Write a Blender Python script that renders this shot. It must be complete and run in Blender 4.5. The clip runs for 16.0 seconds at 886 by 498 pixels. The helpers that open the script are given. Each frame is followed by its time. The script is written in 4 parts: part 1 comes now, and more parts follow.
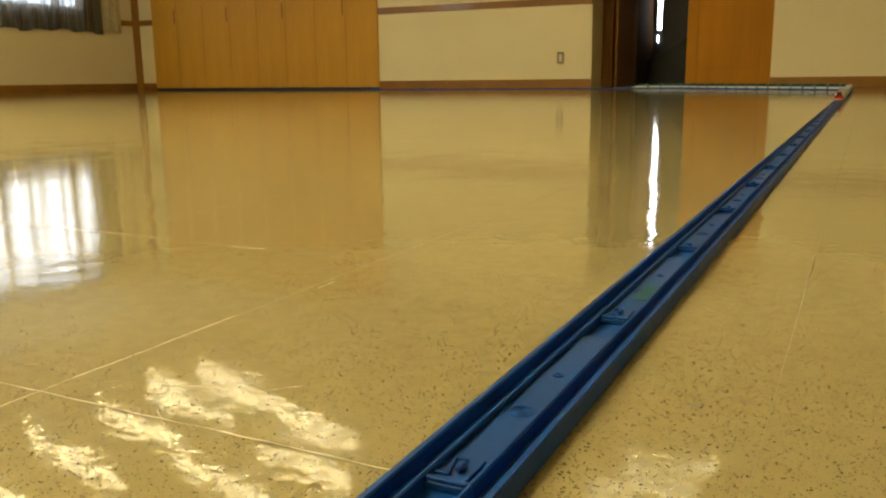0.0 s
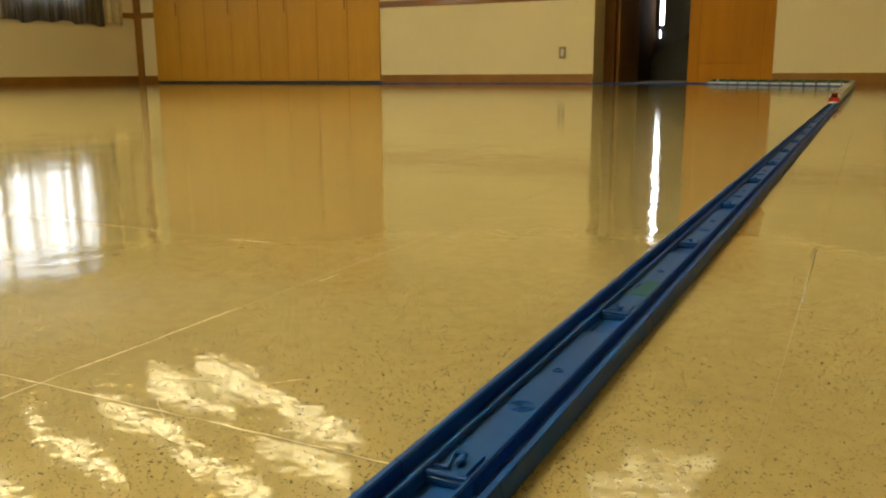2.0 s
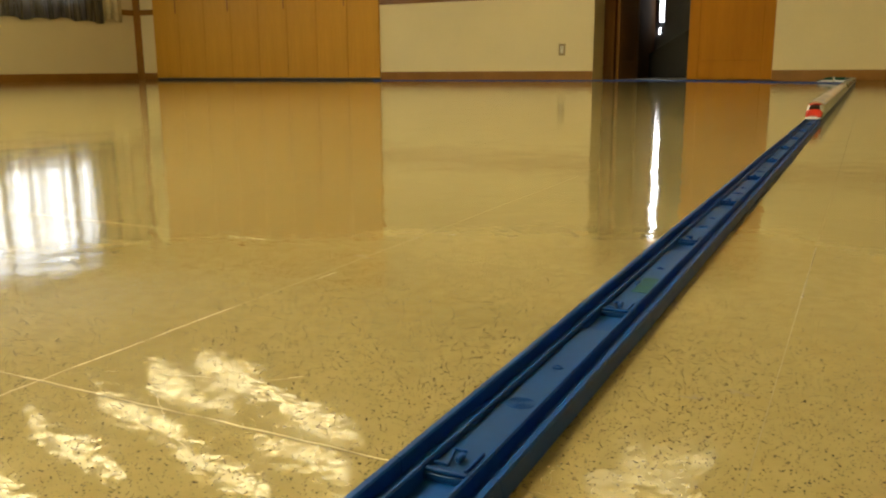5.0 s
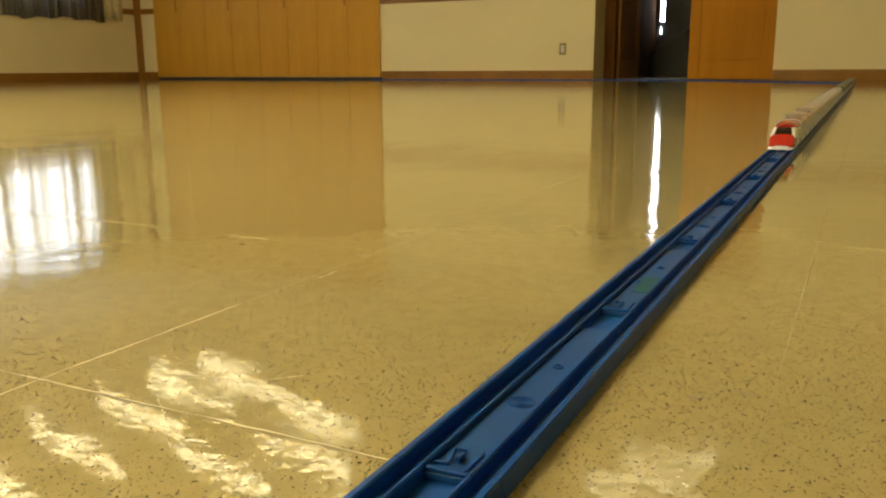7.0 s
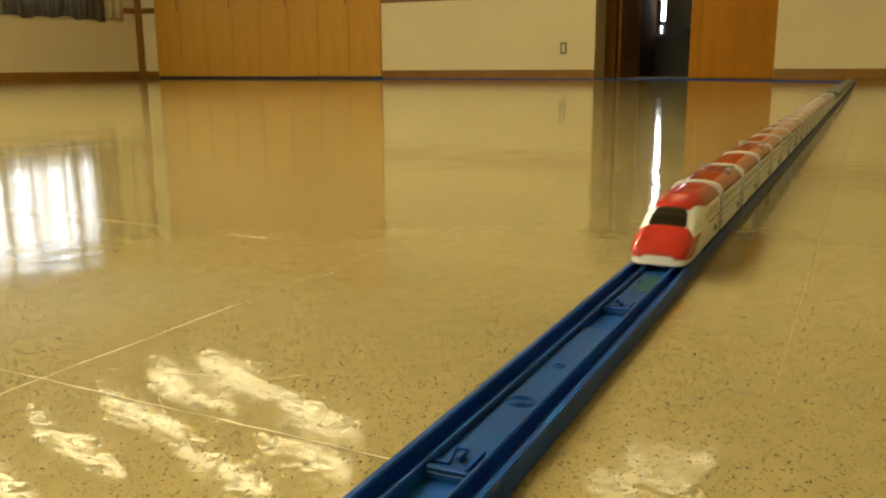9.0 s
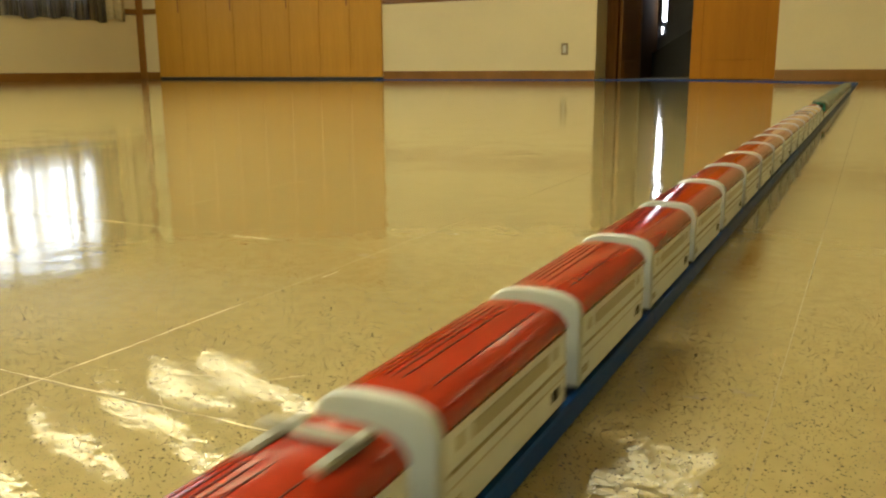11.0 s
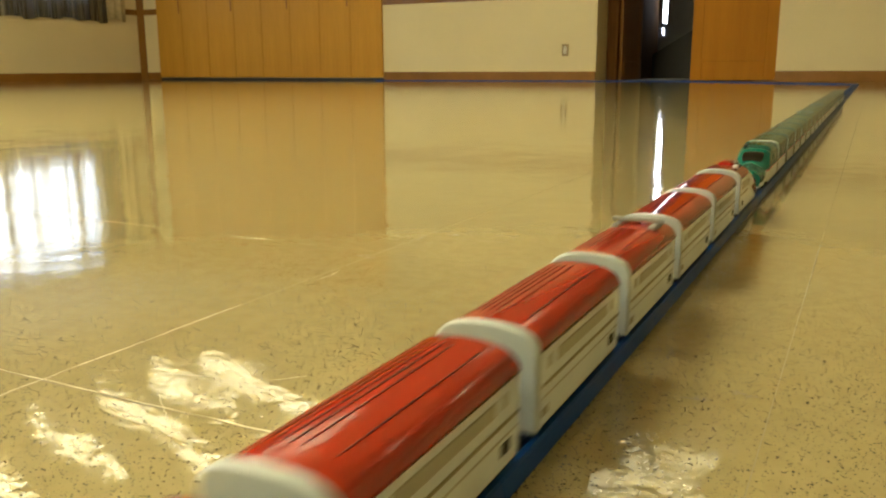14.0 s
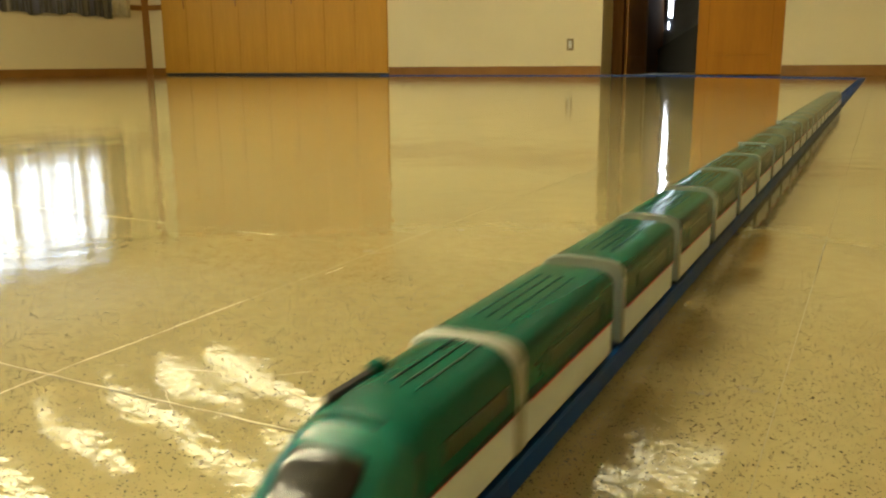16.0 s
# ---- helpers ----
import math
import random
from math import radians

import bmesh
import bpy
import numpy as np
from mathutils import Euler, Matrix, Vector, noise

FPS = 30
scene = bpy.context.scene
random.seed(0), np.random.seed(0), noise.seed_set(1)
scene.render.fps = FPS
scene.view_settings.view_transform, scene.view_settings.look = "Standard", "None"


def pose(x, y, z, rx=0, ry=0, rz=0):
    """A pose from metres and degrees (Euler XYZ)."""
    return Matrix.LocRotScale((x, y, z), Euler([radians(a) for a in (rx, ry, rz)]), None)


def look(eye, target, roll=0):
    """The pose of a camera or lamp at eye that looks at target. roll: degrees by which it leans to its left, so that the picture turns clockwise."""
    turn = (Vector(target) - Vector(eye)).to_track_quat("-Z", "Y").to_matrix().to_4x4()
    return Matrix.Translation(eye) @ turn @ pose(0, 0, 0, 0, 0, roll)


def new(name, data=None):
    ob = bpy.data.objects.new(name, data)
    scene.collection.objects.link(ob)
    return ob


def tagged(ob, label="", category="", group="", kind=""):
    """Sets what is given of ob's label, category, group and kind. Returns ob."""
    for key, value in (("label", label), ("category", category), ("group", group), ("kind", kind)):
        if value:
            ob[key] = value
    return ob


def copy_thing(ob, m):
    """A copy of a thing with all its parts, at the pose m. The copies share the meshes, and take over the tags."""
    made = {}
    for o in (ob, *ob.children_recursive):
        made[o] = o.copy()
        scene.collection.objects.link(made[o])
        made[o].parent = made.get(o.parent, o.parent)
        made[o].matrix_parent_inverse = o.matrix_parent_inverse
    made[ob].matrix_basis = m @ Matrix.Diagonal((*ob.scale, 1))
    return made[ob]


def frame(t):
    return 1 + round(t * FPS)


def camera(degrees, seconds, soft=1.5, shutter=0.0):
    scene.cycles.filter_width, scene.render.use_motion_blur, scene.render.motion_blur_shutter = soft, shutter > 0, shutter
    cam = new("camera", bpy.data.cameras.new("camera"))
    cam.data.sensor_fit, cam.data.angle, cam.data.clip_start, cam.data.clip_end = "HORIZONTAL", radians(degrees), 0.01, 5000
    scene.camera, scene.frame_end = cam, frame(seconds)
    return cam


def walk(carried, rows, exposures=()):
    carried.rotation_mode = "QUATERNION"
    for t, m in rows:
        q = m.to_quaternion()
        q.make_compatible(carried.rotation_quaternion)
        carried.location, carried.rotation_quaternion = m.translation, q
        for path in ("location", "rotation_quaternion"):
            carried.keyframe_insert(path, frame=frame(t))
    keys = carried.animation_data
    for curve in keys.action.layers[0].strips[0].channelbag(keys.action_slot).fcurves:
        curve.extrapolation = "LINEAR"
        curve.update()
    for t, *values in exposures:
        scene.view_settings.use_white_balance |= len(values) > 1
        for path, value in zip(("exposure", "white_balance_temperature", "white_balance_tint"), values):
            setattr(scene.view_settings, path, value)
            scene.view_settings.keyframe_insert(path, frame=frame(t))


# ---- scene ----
LENS = 55.57
EYE = (0.116, -0.233, 0.139)
# seconds, turn to the left, tilt down, lean (degrees)
TURNS = [(0, 26.471, 11.565, -0.667), (0.5, 26.477, 11.565, -0.680), (1, 26.479, 11.657, -0.495),
         (1.5, 26.488, 11.809, -0.372), (2, 26.52, 11.945, -0.355), (2.5, 26.508, 11.992, -0.340),
         (3, 26.494, 12.066, -0.366), (3.5, 26.495, 12.092, -0.392), (4, 26.485, 12.108, -0.385),
         (5.2, 26.505, 12.145, -0.370), (6.5, 26.528, 12.177, -0.340), (7, 26.532, 12.185, -0.320),
         (7.5, 26.533, 12.170, -0.290), (8, 26.531, 12.183, -0.300), (8.5, 26.555, 12.225, -0.330),
         (9, 26.580, 12.235, -0.330), (10.2, 26.63, 12.200, -0.330), (11.5, 26.665, 12.155, -0.330),
         (12, 26.659, 12.125, -0.340), (12.5, 26.658, 12.162, -0.320), (13, 26.657, 12.190, -0.280),
         (13.5, 26.664, 12.149, -0.250), (14, 26.675, 12.125, -0.250), (14.5, 26.672, 12.208, -0.305),
         (15, 26.665, 12.252, -0.320), (15.5, 26.695, 12.295, -0.305), (15.75, 26.80, 12.350, -0.330),
         (16, 27.025, 12.456, -0.384)]
cam = camera(LENS, 16.0, soft=2.2, shutter=0.5)
walk(cam, [(t, pose(*EYE, 90 - tilt, 0, turn) @ pose(0, 0, 0, 0, 0, lean)) for t, turn, tilt, lean in TURNS],
     [(0, 0.75, 6450, 10), (9, 0.77, 6450, 10), (11.5, 0.98, 5850, 8), (16, 1.01, 5850, 8)])

# ---- the room's measures ----
WALL_Y = 8.66            # back wall
LEFT_X = -9.07           # window wall
RIGHT_X = 2.6
FRONT_Y = -3.6           # wall behind the camera
CEIL = 2.62
REC_Y = 9.06             # doors stand back in a recess
REC_L, REC_R = -2.526, -0.737
TILE, TILE_X, TILE_Y = 0.303, -0.2125, 0.011

# ---- world and daylight ----
world = bpy.data.worlds.new("world")
scene.world = world
world.use_nodes = True
wn = world.node_tree.nodes
sky = wn.new("ShaderNodeTexSky")
sky.sky_type, sky.sun_disc = "NISHITA", False
sky.sun_elevation, sky.sun_rotation = radians(40), radians(260)
world.node_tree.links.new(sky.outputs[0], wn["Background"].inputs[0])
wn["Background"].inputs[1].default_value = 0.1


def area_lamp(name, m, sx, sy, power, colour):
    d = bpy.data.lights.new(name, "AREA")
    d.shape, d.size, d.size_y, d.energy, d.color = "RECTANGLE", sx, sy, power, colour
    ob = new(name, d)
    ob.matrix_world = m
    return ob


WIN = (1.04, 2.40)       # window opening, sill and head
WINDOWS = [(-2.9, -0.6), (0.2, 2.6), (3.0, 5.3), (5.75, 7.78)]
for ya, yb in WINDOWS:
    area_lamp("window_daylight", look((LEFT_X - 0.06, (ya + yb) / 2, 1.56), (0, (ya + yb) / 2, 1.3)), yb - ya - 0.1, 1.2, 20, (1.0, 0.95, 0.82))


# ---- materials ----
def material(name, rough=0.5, metal=0.0, spec=0.5, coat=0.0):
    m = bpy.data.materials.new(name)
    m.use_nodes = True
    b = m.node_tree.nodes["Principled BSDF"]
    b.inputs["Roughness"].default_value, b.inputs["Metallic"].default_value = rough, metal
    b.inputs["Specular IOR Level"].default_value, b.inputs["Coat Weight"].default_value = spec, coat
    b.inputs["Coat Roughness"].default_value = 0.08
    return m, m.node_tree.nodes, m.node_tree.links, b


def noise_node(n, l, coord, scale, detail=3.0, stretch=(1, 1, 1)):
    mp = n.new("ShaderNodeMapping")
    mp.inputs["Scale"].default_value = stretch
    l.new(coord, mp.inputs[0])
    t = n.new("ShaderNodeTexNoise")
    t.inputs["Scale"].default_value, t.inputs["Detail"].default_value = scale, detail
    l.new(mp.outputs[0], t.inputs["Vector"])
    return t.outputs["Fac"]


def ramp(n, l, fac, stops):
    r = n.new("ShaderNodeValToRGB")
    e = r.color_ramp.elements
    while len(e) < len(stops):
        e.new(0.5)
    for k, (p, c) in zip(e, stops):
        k.position, k.color = p, (*c, 1)
    l.new(fac, r.inputs[0])
    return r.outputs[0]


def mixed(n, l, fac, a, b, mode="MIX"):
    m = n.new("ShaderNodeMix")
    m.data_type, m.blend_type = "RGBA", mode
    for sock, v in ((m.inputs[0], fac), (m.inputs[6], a), (m.inputs[7], b)):
        if isinstance(v, (int, float)):
            sock.default_value = v
        elif isinstance(v, tuple):
            sock.default_value = (*v, 1)
        else:
            l.new(v, sock)
    return m.outputs[2]


def bumped(n, l, b, height, strength, distance):
    k = n.new("ShaderNodeBump")
    k.inputs["Strength"].default_value, k.inputs["Distance"].default_value = strength, distance
    l.new(height, k.inputs["Height"])
    l.new(k.outputs[0], b.inputs["Normal"])
    return k


def plain(name, c, rough=0.5, vary=0.12, scale=30.0, metal=0.0, bump=0.0, coat=0.0, spec=0.5, stretch=(1, 1, 1), rvar=0.08):
    """A surface of one colour with mottling at two scales, uneven gloss and fine relief."""
    m, n, l, b = material(name, rough, metal, spec, coat)
    tc = n.new("ShaderNodeTexCoord")
    co = tc.outputs["Object"]
    f1 = noise_node(n, l, co, scale, 4, stretch)
    f2 = noise_node(n, l, co, scale * 7, 2, stretch)
    lo = tuple(x * (1 - vary) for x in c)
    hi = tuple(min(1, x * (1 + vary)) for x in c)
    base = ramp(n, l, f1, [(0.3, lo), (0.7, hi)])
    fine = ramp(n, l, f2, [(0.3, (1 - vary / 2,) * 3), (0.7, (1, 1, 1))])
    l.new(mixed(n, l, 1.0, base, fine, "MULTIPLY"), b.inputs["Base Color"])
    rr = n.new("ShaderNodeMapRange")
    rr.inputs["To Min"].default_value, rr.inputs["To Max"].default_value = max(0.02, rough - rvar), rough + rvar
    l.new(f1, rr.inputs["Value"])
    l.new(rr.outputs[0], b.inputs["Roughness"])
    if bump:
        bumped(n, l, b, f2, bump, 0.001)
    return m


def glowing(name, c, strength):
    m, n, l, b = material(name)
    b.inputs["Base Color"].default_value = (*c, 1)
    b.inputs["Emission Color"].default_value = (*c, 1)
    b.inputs["Emission Strength"].default_value = strength
    return m


def wood(name, dark, light, rough=0.35, scale=6.0, stretch=(6, 6, 0.6), coat=0.2):
    m, n, l, b = material(name, rough, spec=0.22, coat=coat)
    tc = n.new("ShaderNodeTexCoord")
    co = tc.outputs["Object"]
    f1 = noise_node(n, l, co, scale, 5, stretch)
    f2 = noise_node(n, l, co, scale * 9, 3, stretch)
    f3 = noise_node(n, l, co, 1.3, 2)
    base = ramp(n, l, f1, [(0.3, dark), (0.7, light)])
    fine = ramp(n, l, f2, [(0.35, (0.93, 0.92, 0.9)), (0.65, (1, 1, 1))])
    big = ramp(n, l, f3, [(0.3, (0.88, 0.88, 0.88)), (0.7, (1, 1, 1))])
    l.new(mixed(n, l, 1.0, mixed(n, l, 1.0, base, fine, "MULTIPLY"), big, "MULTIPLY"), b.inputs["Base Color"])
    bumped(n, l, b, f2, 0.08, 0.0006)
    return m


def floor_material():
    """Waxed cream vinyl with dark and light chips, scuffs and a slightly wavy gloss."""
    m, n, l, b = material("waxed_speckled_vinyl", 0.1, spec=0.75)
    geo = n.new("ShaderNodeNewGeometry")
    co = geo.outputs["Position"]
    info = n.new("ShaderNodeObjectInfo")

    def chips(scale, size, share, stretch):
        mp = n.new("ShaderNodeMapping")
        mp.inputs["Scale"].default_value = stretch
        l.new(co, mp.inputs[0])
        v = n.new("ShaderNodeTexVoronoi")
        v.inputs["Scale"].default_value = scale
        l.new(mp.outputs[0], v.inputs["Vector"])
        sep = n.new("ShaderNodeSeparateColor")
        l.new(v.outputs["Color"], sep.inputs[0])
        lim = n.new("ShaderNodeMath")
        lim.operation = "MULTIPLY"
        l.new(sep.outputs[1], lim.inputs[0])
        lim.inputs[1].default_value = size
        near = n.new("ShaderNodeMath")
        near.operation = "LESS_THAN"
        l.new(v.outputs["Distance"], near.inputs[0])
        l.new(lim.outputs[0], near.inputs[1])
        some = n.new("ShaderNodeMath")
        some.operation = "LESS_THAN"
        l.new(sep.outputs[0], some.inputs[0])
        some.inputs[1].default_value = share
        both = n.new("ShaderNodeMath")
        both.operation = "MULTIPLY"
        l.new(near.outputs[0], both.inputs[0])
        l.new(some.outputs[0], both.inputs[1])
        return both.outputs[0]

    f1 = noise_node(n, l, co, 3.0, 4)
    f2 = noise_node(n, l, co, 90.0, 4)
    base = ramp(n, l, f1, [(0.3, (0.262, 0.218, 0.100)), (0.7, (0.318, 0.266, 0.128))])
    fine = ramp(n, l, f2, [(0.3, (0.91, 0.90, 0.87)), (0.62, (1, 1, 1))])
    col = mixed(n, l, 1.0, base, fine, "MULTIPLY")
    tone = n.new("ShaderNodeMapRange")
    tone.inputs["To Min"].default_value, tone.inputs["To Max"].default_value = 0.94, 1.0
    l.new(info.outputs["Random"], tone.inputs["Value"])
    col = mixed(n, l, 1.0, col, tone.outputs[0], "MULTIPLY")
    col = mixed(n, l, chips(1350, 0.62, 0.20, (1, 1, 1)), col, (0.085, 0.042, 0.008))
    col = mixed(n, l, chips(880, 0.52, 0.11, (0.9, 1, 1)), col, (0.045, 0.019, 0.003))
    col = mixed(n, l, chips(580, 0.36, 0.035, (1, 0.9, 1)), col, (0.040, 0.016, 0.003))
    l.new(col, b.inputs["Base Color"])
    r1 = noise_node(n, l, co, 14.0, 4, (1, 2.5, 1))
    rr = n.new("ShaderNodeMapRange")
    rr.inputs["From Min"].default_value, rr.inputs["From Max"].default_value = 0.3, 0.7
    rr.inputs["To Min"].default_value, rr.inputs["To Max"].default_value = 0.035, 0.07
    l.new(r1, rr.inputs["Value"])
    l.new(rr.outputs[0], b.inputs["Roughness"])
    w1 = noise_node(n, l, co, 30.0, 3)
    w2 = noise_node(n, l, co, 200.0, 2)
    add = n.new("ShaderNodeMath")
    add.operation = "MULTIPLY_ADD"
    l.new(w2, add.inputs[0])
    add.inputs[1].default_value = 0.26
    l.new(w1, add.inputs[2])
    w3 = noise_node(n, l, co, 9.0, 2)
    add2 = n.new("ShaderNodeMath")
    add2.operation = "MULTIPLY_ADD"
    l.new(w3, add2.inputs[0])
    add2.inputs[1].default_value = 2.6
    l.new(add.outputs[0], add2.inputs[2])
    bumped(n, l, b, add2.outputs[0], 0.5, 0.00042)
    return m


def wallpaper(name, c):
    m, n, l, b = material(name, 0.75, spec=0.3)
    geo = n.new("ShaderNodeNewGeometry")
    co = geo.outputs["Position"]
    f1 = noise_node(n, l, co, 1.1, 4)
    f2 = noise_node(n, l, co, 170.0, 3)
    base = ramp(n, l, f1, [(0.3, tuple(x * 0.93 for x in c)), (0.7, c)])
    fine = ramp(n, l, f2, [(0.3, (0.93, 0.93, 0.92)), (0.7, (1, 1, 1))])
    l.new(mixed(n, l, 1.0, base, fine, "MULTIPLY"), b.inputs["Base Color"])
    bumped(n, l, b, f2, 0.25, 0.0015)
    return m


def sheer():
    m, n, l, b = material("sheer_grey_curtain", 0.9)
    b.inputs["Base Color"].default_value = (0.12, 0.10, 0.07, 1)
    tr = n.new("ShaderNodeBsdfTranslucent")
    tr.inputs[0].default_value = (0.25, 0.24, 0.22, 1)
    tp = n.new("ShaderNodeBsdfTransparent")
    m1, m2 = n.new("ShaderNodeMixShader"), n.new("ShaderNodeMixShader")
    tc = n.new("ShaderNodeTexCoord")
    weave = noise_node(n, l, tc.outputs["Object"], 13, 3, (1, 1, 0.04))
    rr = n.new("ShaderNodeMapRange")
    rr.inputs["To Min"].default_value, rr.inputs["To Max"].default_value = -0.15, 1.0
    l.new(weave, rr.inputs["Value"])
    m1.inputs[0].default_value = 0.5
    l.new(b.outputs[0], m1.inputs[1])
    l.new(tr.outputs[0], m1.inputs[2])
    l.new(rr.outputs[0], m2.inputs[0])
    l.new(m1.outputs[0], m2.inputs[1])
    l.new(tp.outputs[0], m2.inputs[2])
    l.new(m2.outputs[0], n["Material Output"].inputs[0])
    return m


M_FLOOR = floor_material()
M_SUB = plain("tile_joint", (0.20, 0.16, 0.075), 0.5, 0.35, 4)
M_WAX = plain("pale_wax_joint", (0.54, 0.47, 0.29), 0.4, 0.25, 60)
M_WALL = wallpaper("cream_wallpaper", (0.73, 0.62, 0.365))
M_CEIL = wallpaper("white_ceiling_board", (0.76, 0.72, 0.58))
M_TRIM = wood("brown_varnished_trim", (0.22, 0.095, 0.014), (0.28, 0.125, 0.022), 0.35, 3, (1, 1, 1), 0.2)
M_CAB = wood("honey_wood_laminate", (0.50, 0.246, 0.022), (0.56, 0.284, 0.028), 0.55, 2.0, (5, 5, 0.3), 0.0)
M_DOOR = wood("orange_varnished_wood", (0.40, 0.160, 0.003), (0.46, 0.190, 0.004), 0.7, 2.0, (5, 5, 0.3), 0.0)
# dark wood of the left jamb; also paints the corridor side walls' gloom
M_DARKWOOD = plain("dark_brown_wood_and_gloom", (0.10, 0.044, 0.011), 0.9, 0.22, 5, spec=0.04, stretch=(6, 6, 0.4))
M_KICK = plain("black_plinth", (0.02, 0.018, 0.02), 0.5)
# these two hold the unlit corridor's shade in their colour
M_CORR = plain("grey_corridor_gloom", (0.12, 0.12, 0.125), 0.8, 0.1, 3)
M_CORRD = plain("corridor_shade_black", (0.012, 0.012, 0.013), 0.6, 0.1, 5)
M_BRONZE = plain("dark_bronze", (0.09, 0.06, 0.03), 0.4, 0.1, 40, metal=0.8)
M_ALU = plain("aluminium_sash", (0.55, 0.55, 0.55), 0.4, 0.05, 20, metal=0.7)
M_SHEER = sheer()
M_DRAPE = plain("beige_drape_cloth", (0.50, 0.42, 0.24), 0.9, 0.15, 20, bump=0.3)
M_PLATE = plain("brown_outlet_plate", (0.22, 0.15, 0.06), 0.45, 0.05)
M_IVORY = plain("ivory_plastic", (0.58, 0.55, 0.45), 0.4, 0.04)
M_TUBE = glowing("lit_fluorescent_tube", (1.0, 0.86, 0.48), 11)
M_TUBE_DIM = glowing("weak_fluorescent_tube", (1.0, 0.86, 0.48), 6)
# glow of the added fill lamps, far stronger than the tubes
M_FILL = glowing("unseen_fill_glow", (1.0, 0.85, 0.47), 150)
M_SKY = glowing("bright_overcast_outside", (0.66, 0.82, 1.0), 3.0)
M_SLIT = glowing("bright_daylight_slit", (0.93, 0.96, 1.0), 9.0)
M_FIXT = plain("white_enamel_housing", (0.8, 0.78, 0.72), 0.4, 0.04)
M_BLUE = plain("blue_rail_plastic", (0.002, 0.042, 0.22), 0.42, 0.14, 60, bump=0.06, rvar=0.1, spec=0.16)
M_BLUEPLATE = plain("smooth_blue_rail_plastic", (0.002, 0.040, 0.19), 0.40, 0.08, 25, rvar=0.03, spec=0.26)
M_TEAL = plain("thin_teal_patch", (0.004, 0.055, 0.075), 0.5, 0.25, 60, spec=0.3)
M_RED = plain("glossy_red_plastic", (0.26, 0.018, 0.005), 0.09, 0.08, 40, bump=0.08, spec=0.38, stretch=(1, 0.05, 1), rvar=0.03)
# darker copy of the roof red, painting the shade along ribs and seams
M_REDLINE = plain("red_groove_shade", (0.12, 0.008, 0.003), 0.4, 0.08, 40, spec=0.15)
M_NOSE_RED = plain("bright_red_nose_plastic", (0.29, 0.017, 0.012), 0.16, 0.06, 40, spec=0.42)
M_WHITE = plain("white_train_plastic", (0.60, 0.66, 0.72), 0.32, 0.06, 50)
M_PANE = plain("beige_grey_window_print", (0.33, 0.32, 0.27), 0.3, 0.1, 60)
M_OLIVE = plain("olive_grey_stripe_print", (0.25, 0.23, 0.17), 0.4, 0.1, 60)
M_GREYSIDE = plain("light_grey_swoosh", (0.42, 0.43, 0.41), 0.35, 0.06, 50)
M_HOOD = plain("pale_grey_hood_plastic", (0.37, 0.41, 0.43), 0.38, 0.08, 60)
M_GREEN = plain("dark_green_plastic", (0.005, 0.064, 0.042), 0.2, 0.08, 40, bump=0.06, spec=0.1, stretch=(1, 0.05, 1))
# darker copy of the roof green, painting the shade along ribs
M_GREENLINE = plain("green_groove_shade", (0.004, 0.03, 0.018), 0.4, 0.08, 40)
M_NOSE_GREEN = plain("bright_green_nose_plastic", (0.006, 0.086, 0.062), 0.2, 0.06, 40, spec=0.3)
M_GREENPANE = plain("black_green_window_print", (0.006, 0.035, 0.022), 0.2, 0.08, 60)
M_PINK = plain("pink_stripe_print", (0.50, 0.03, 0.06), 0.35, 0.05, 60)
M_BEIGEHOOD = plain("beige_grey_hood_plastic", (0.30, 0.30, 0.27), 0.4, 0.08, 60)
M_GREENHOOD = plain("dull_green_hood_plastic", (0.15, 0.165, 0.135), 0.45, 0.08, 60, spec=0.2)
M_BLACK = plain("black_glossy_windscreen", (0.008, 0.006, 0.005), 0.16, 0.1, 60, spec=0.25)
M_UNDER = plain("black_underframe_plastic", (0.008, 0.008, 0.010), 0.6, 0.1, 60, spec=0.15)
M_GREY = plain("grey_pantograph_plastic", (0.20, 0.21, 0.20), 0.4, 0.1, 60)
M_KNOB = plain("grey_switch_knob", (0.42, 0.42, 0.42), 0.4, 0.06, 60)
M_SCUFF = plain("dark_scuff", (0.10, 0.07, 0.03), 0.5, 0.3, 300)


# ---- mesh tools ----
def mesh_of(name, bm, mat):
    me = bpy.data.meshes.new(name)
    bmesh.ops.recalc_face_normals(bm, faces=bm.faces)
    bm.to_mesh(me)
    bm.free()
    me.materials.append(mat)
    return me


def part(name, bm, mat, parent=None, label="", smooth=False):
    ob = new(name, mesh_of(name, bm, mat))
    if smooth:
        for p in ob.data.polygons:
            p.use_smooth = True
    ob.parent = parent
    if label:
        ob["label"] = label
    return ob


def box(x0, x1, y0, y1, z0, z1, bevel=0.0, bm=None, seg=1):
    b2 = bmesh.new()
    bmesh.ops.create_cube(b2, size=1)
    for v in b2.verts:
        v.co = Vector(((x0 + x1) / 2 + v.co.x * (x1 - x0), (y0 + y1) / 2 + v.co.y * (y1 - y0), (z0 + z1) / 2 + v.co.z * (z1 - z0)))
    if bevel:
        bmesh.ops.bevel(b2, geom=b2.edges[:], offset=bevel, segments=seg, affect="EDGES", profile=0.7)
    if bm is None:
        return b2
    me = bpy.data.meshes.new("tmp")
    b2.to_mesh(me)
    b2.free()
    bm.from_mesh(me)
    bpy.data.meshes.remove(me)
    return bm


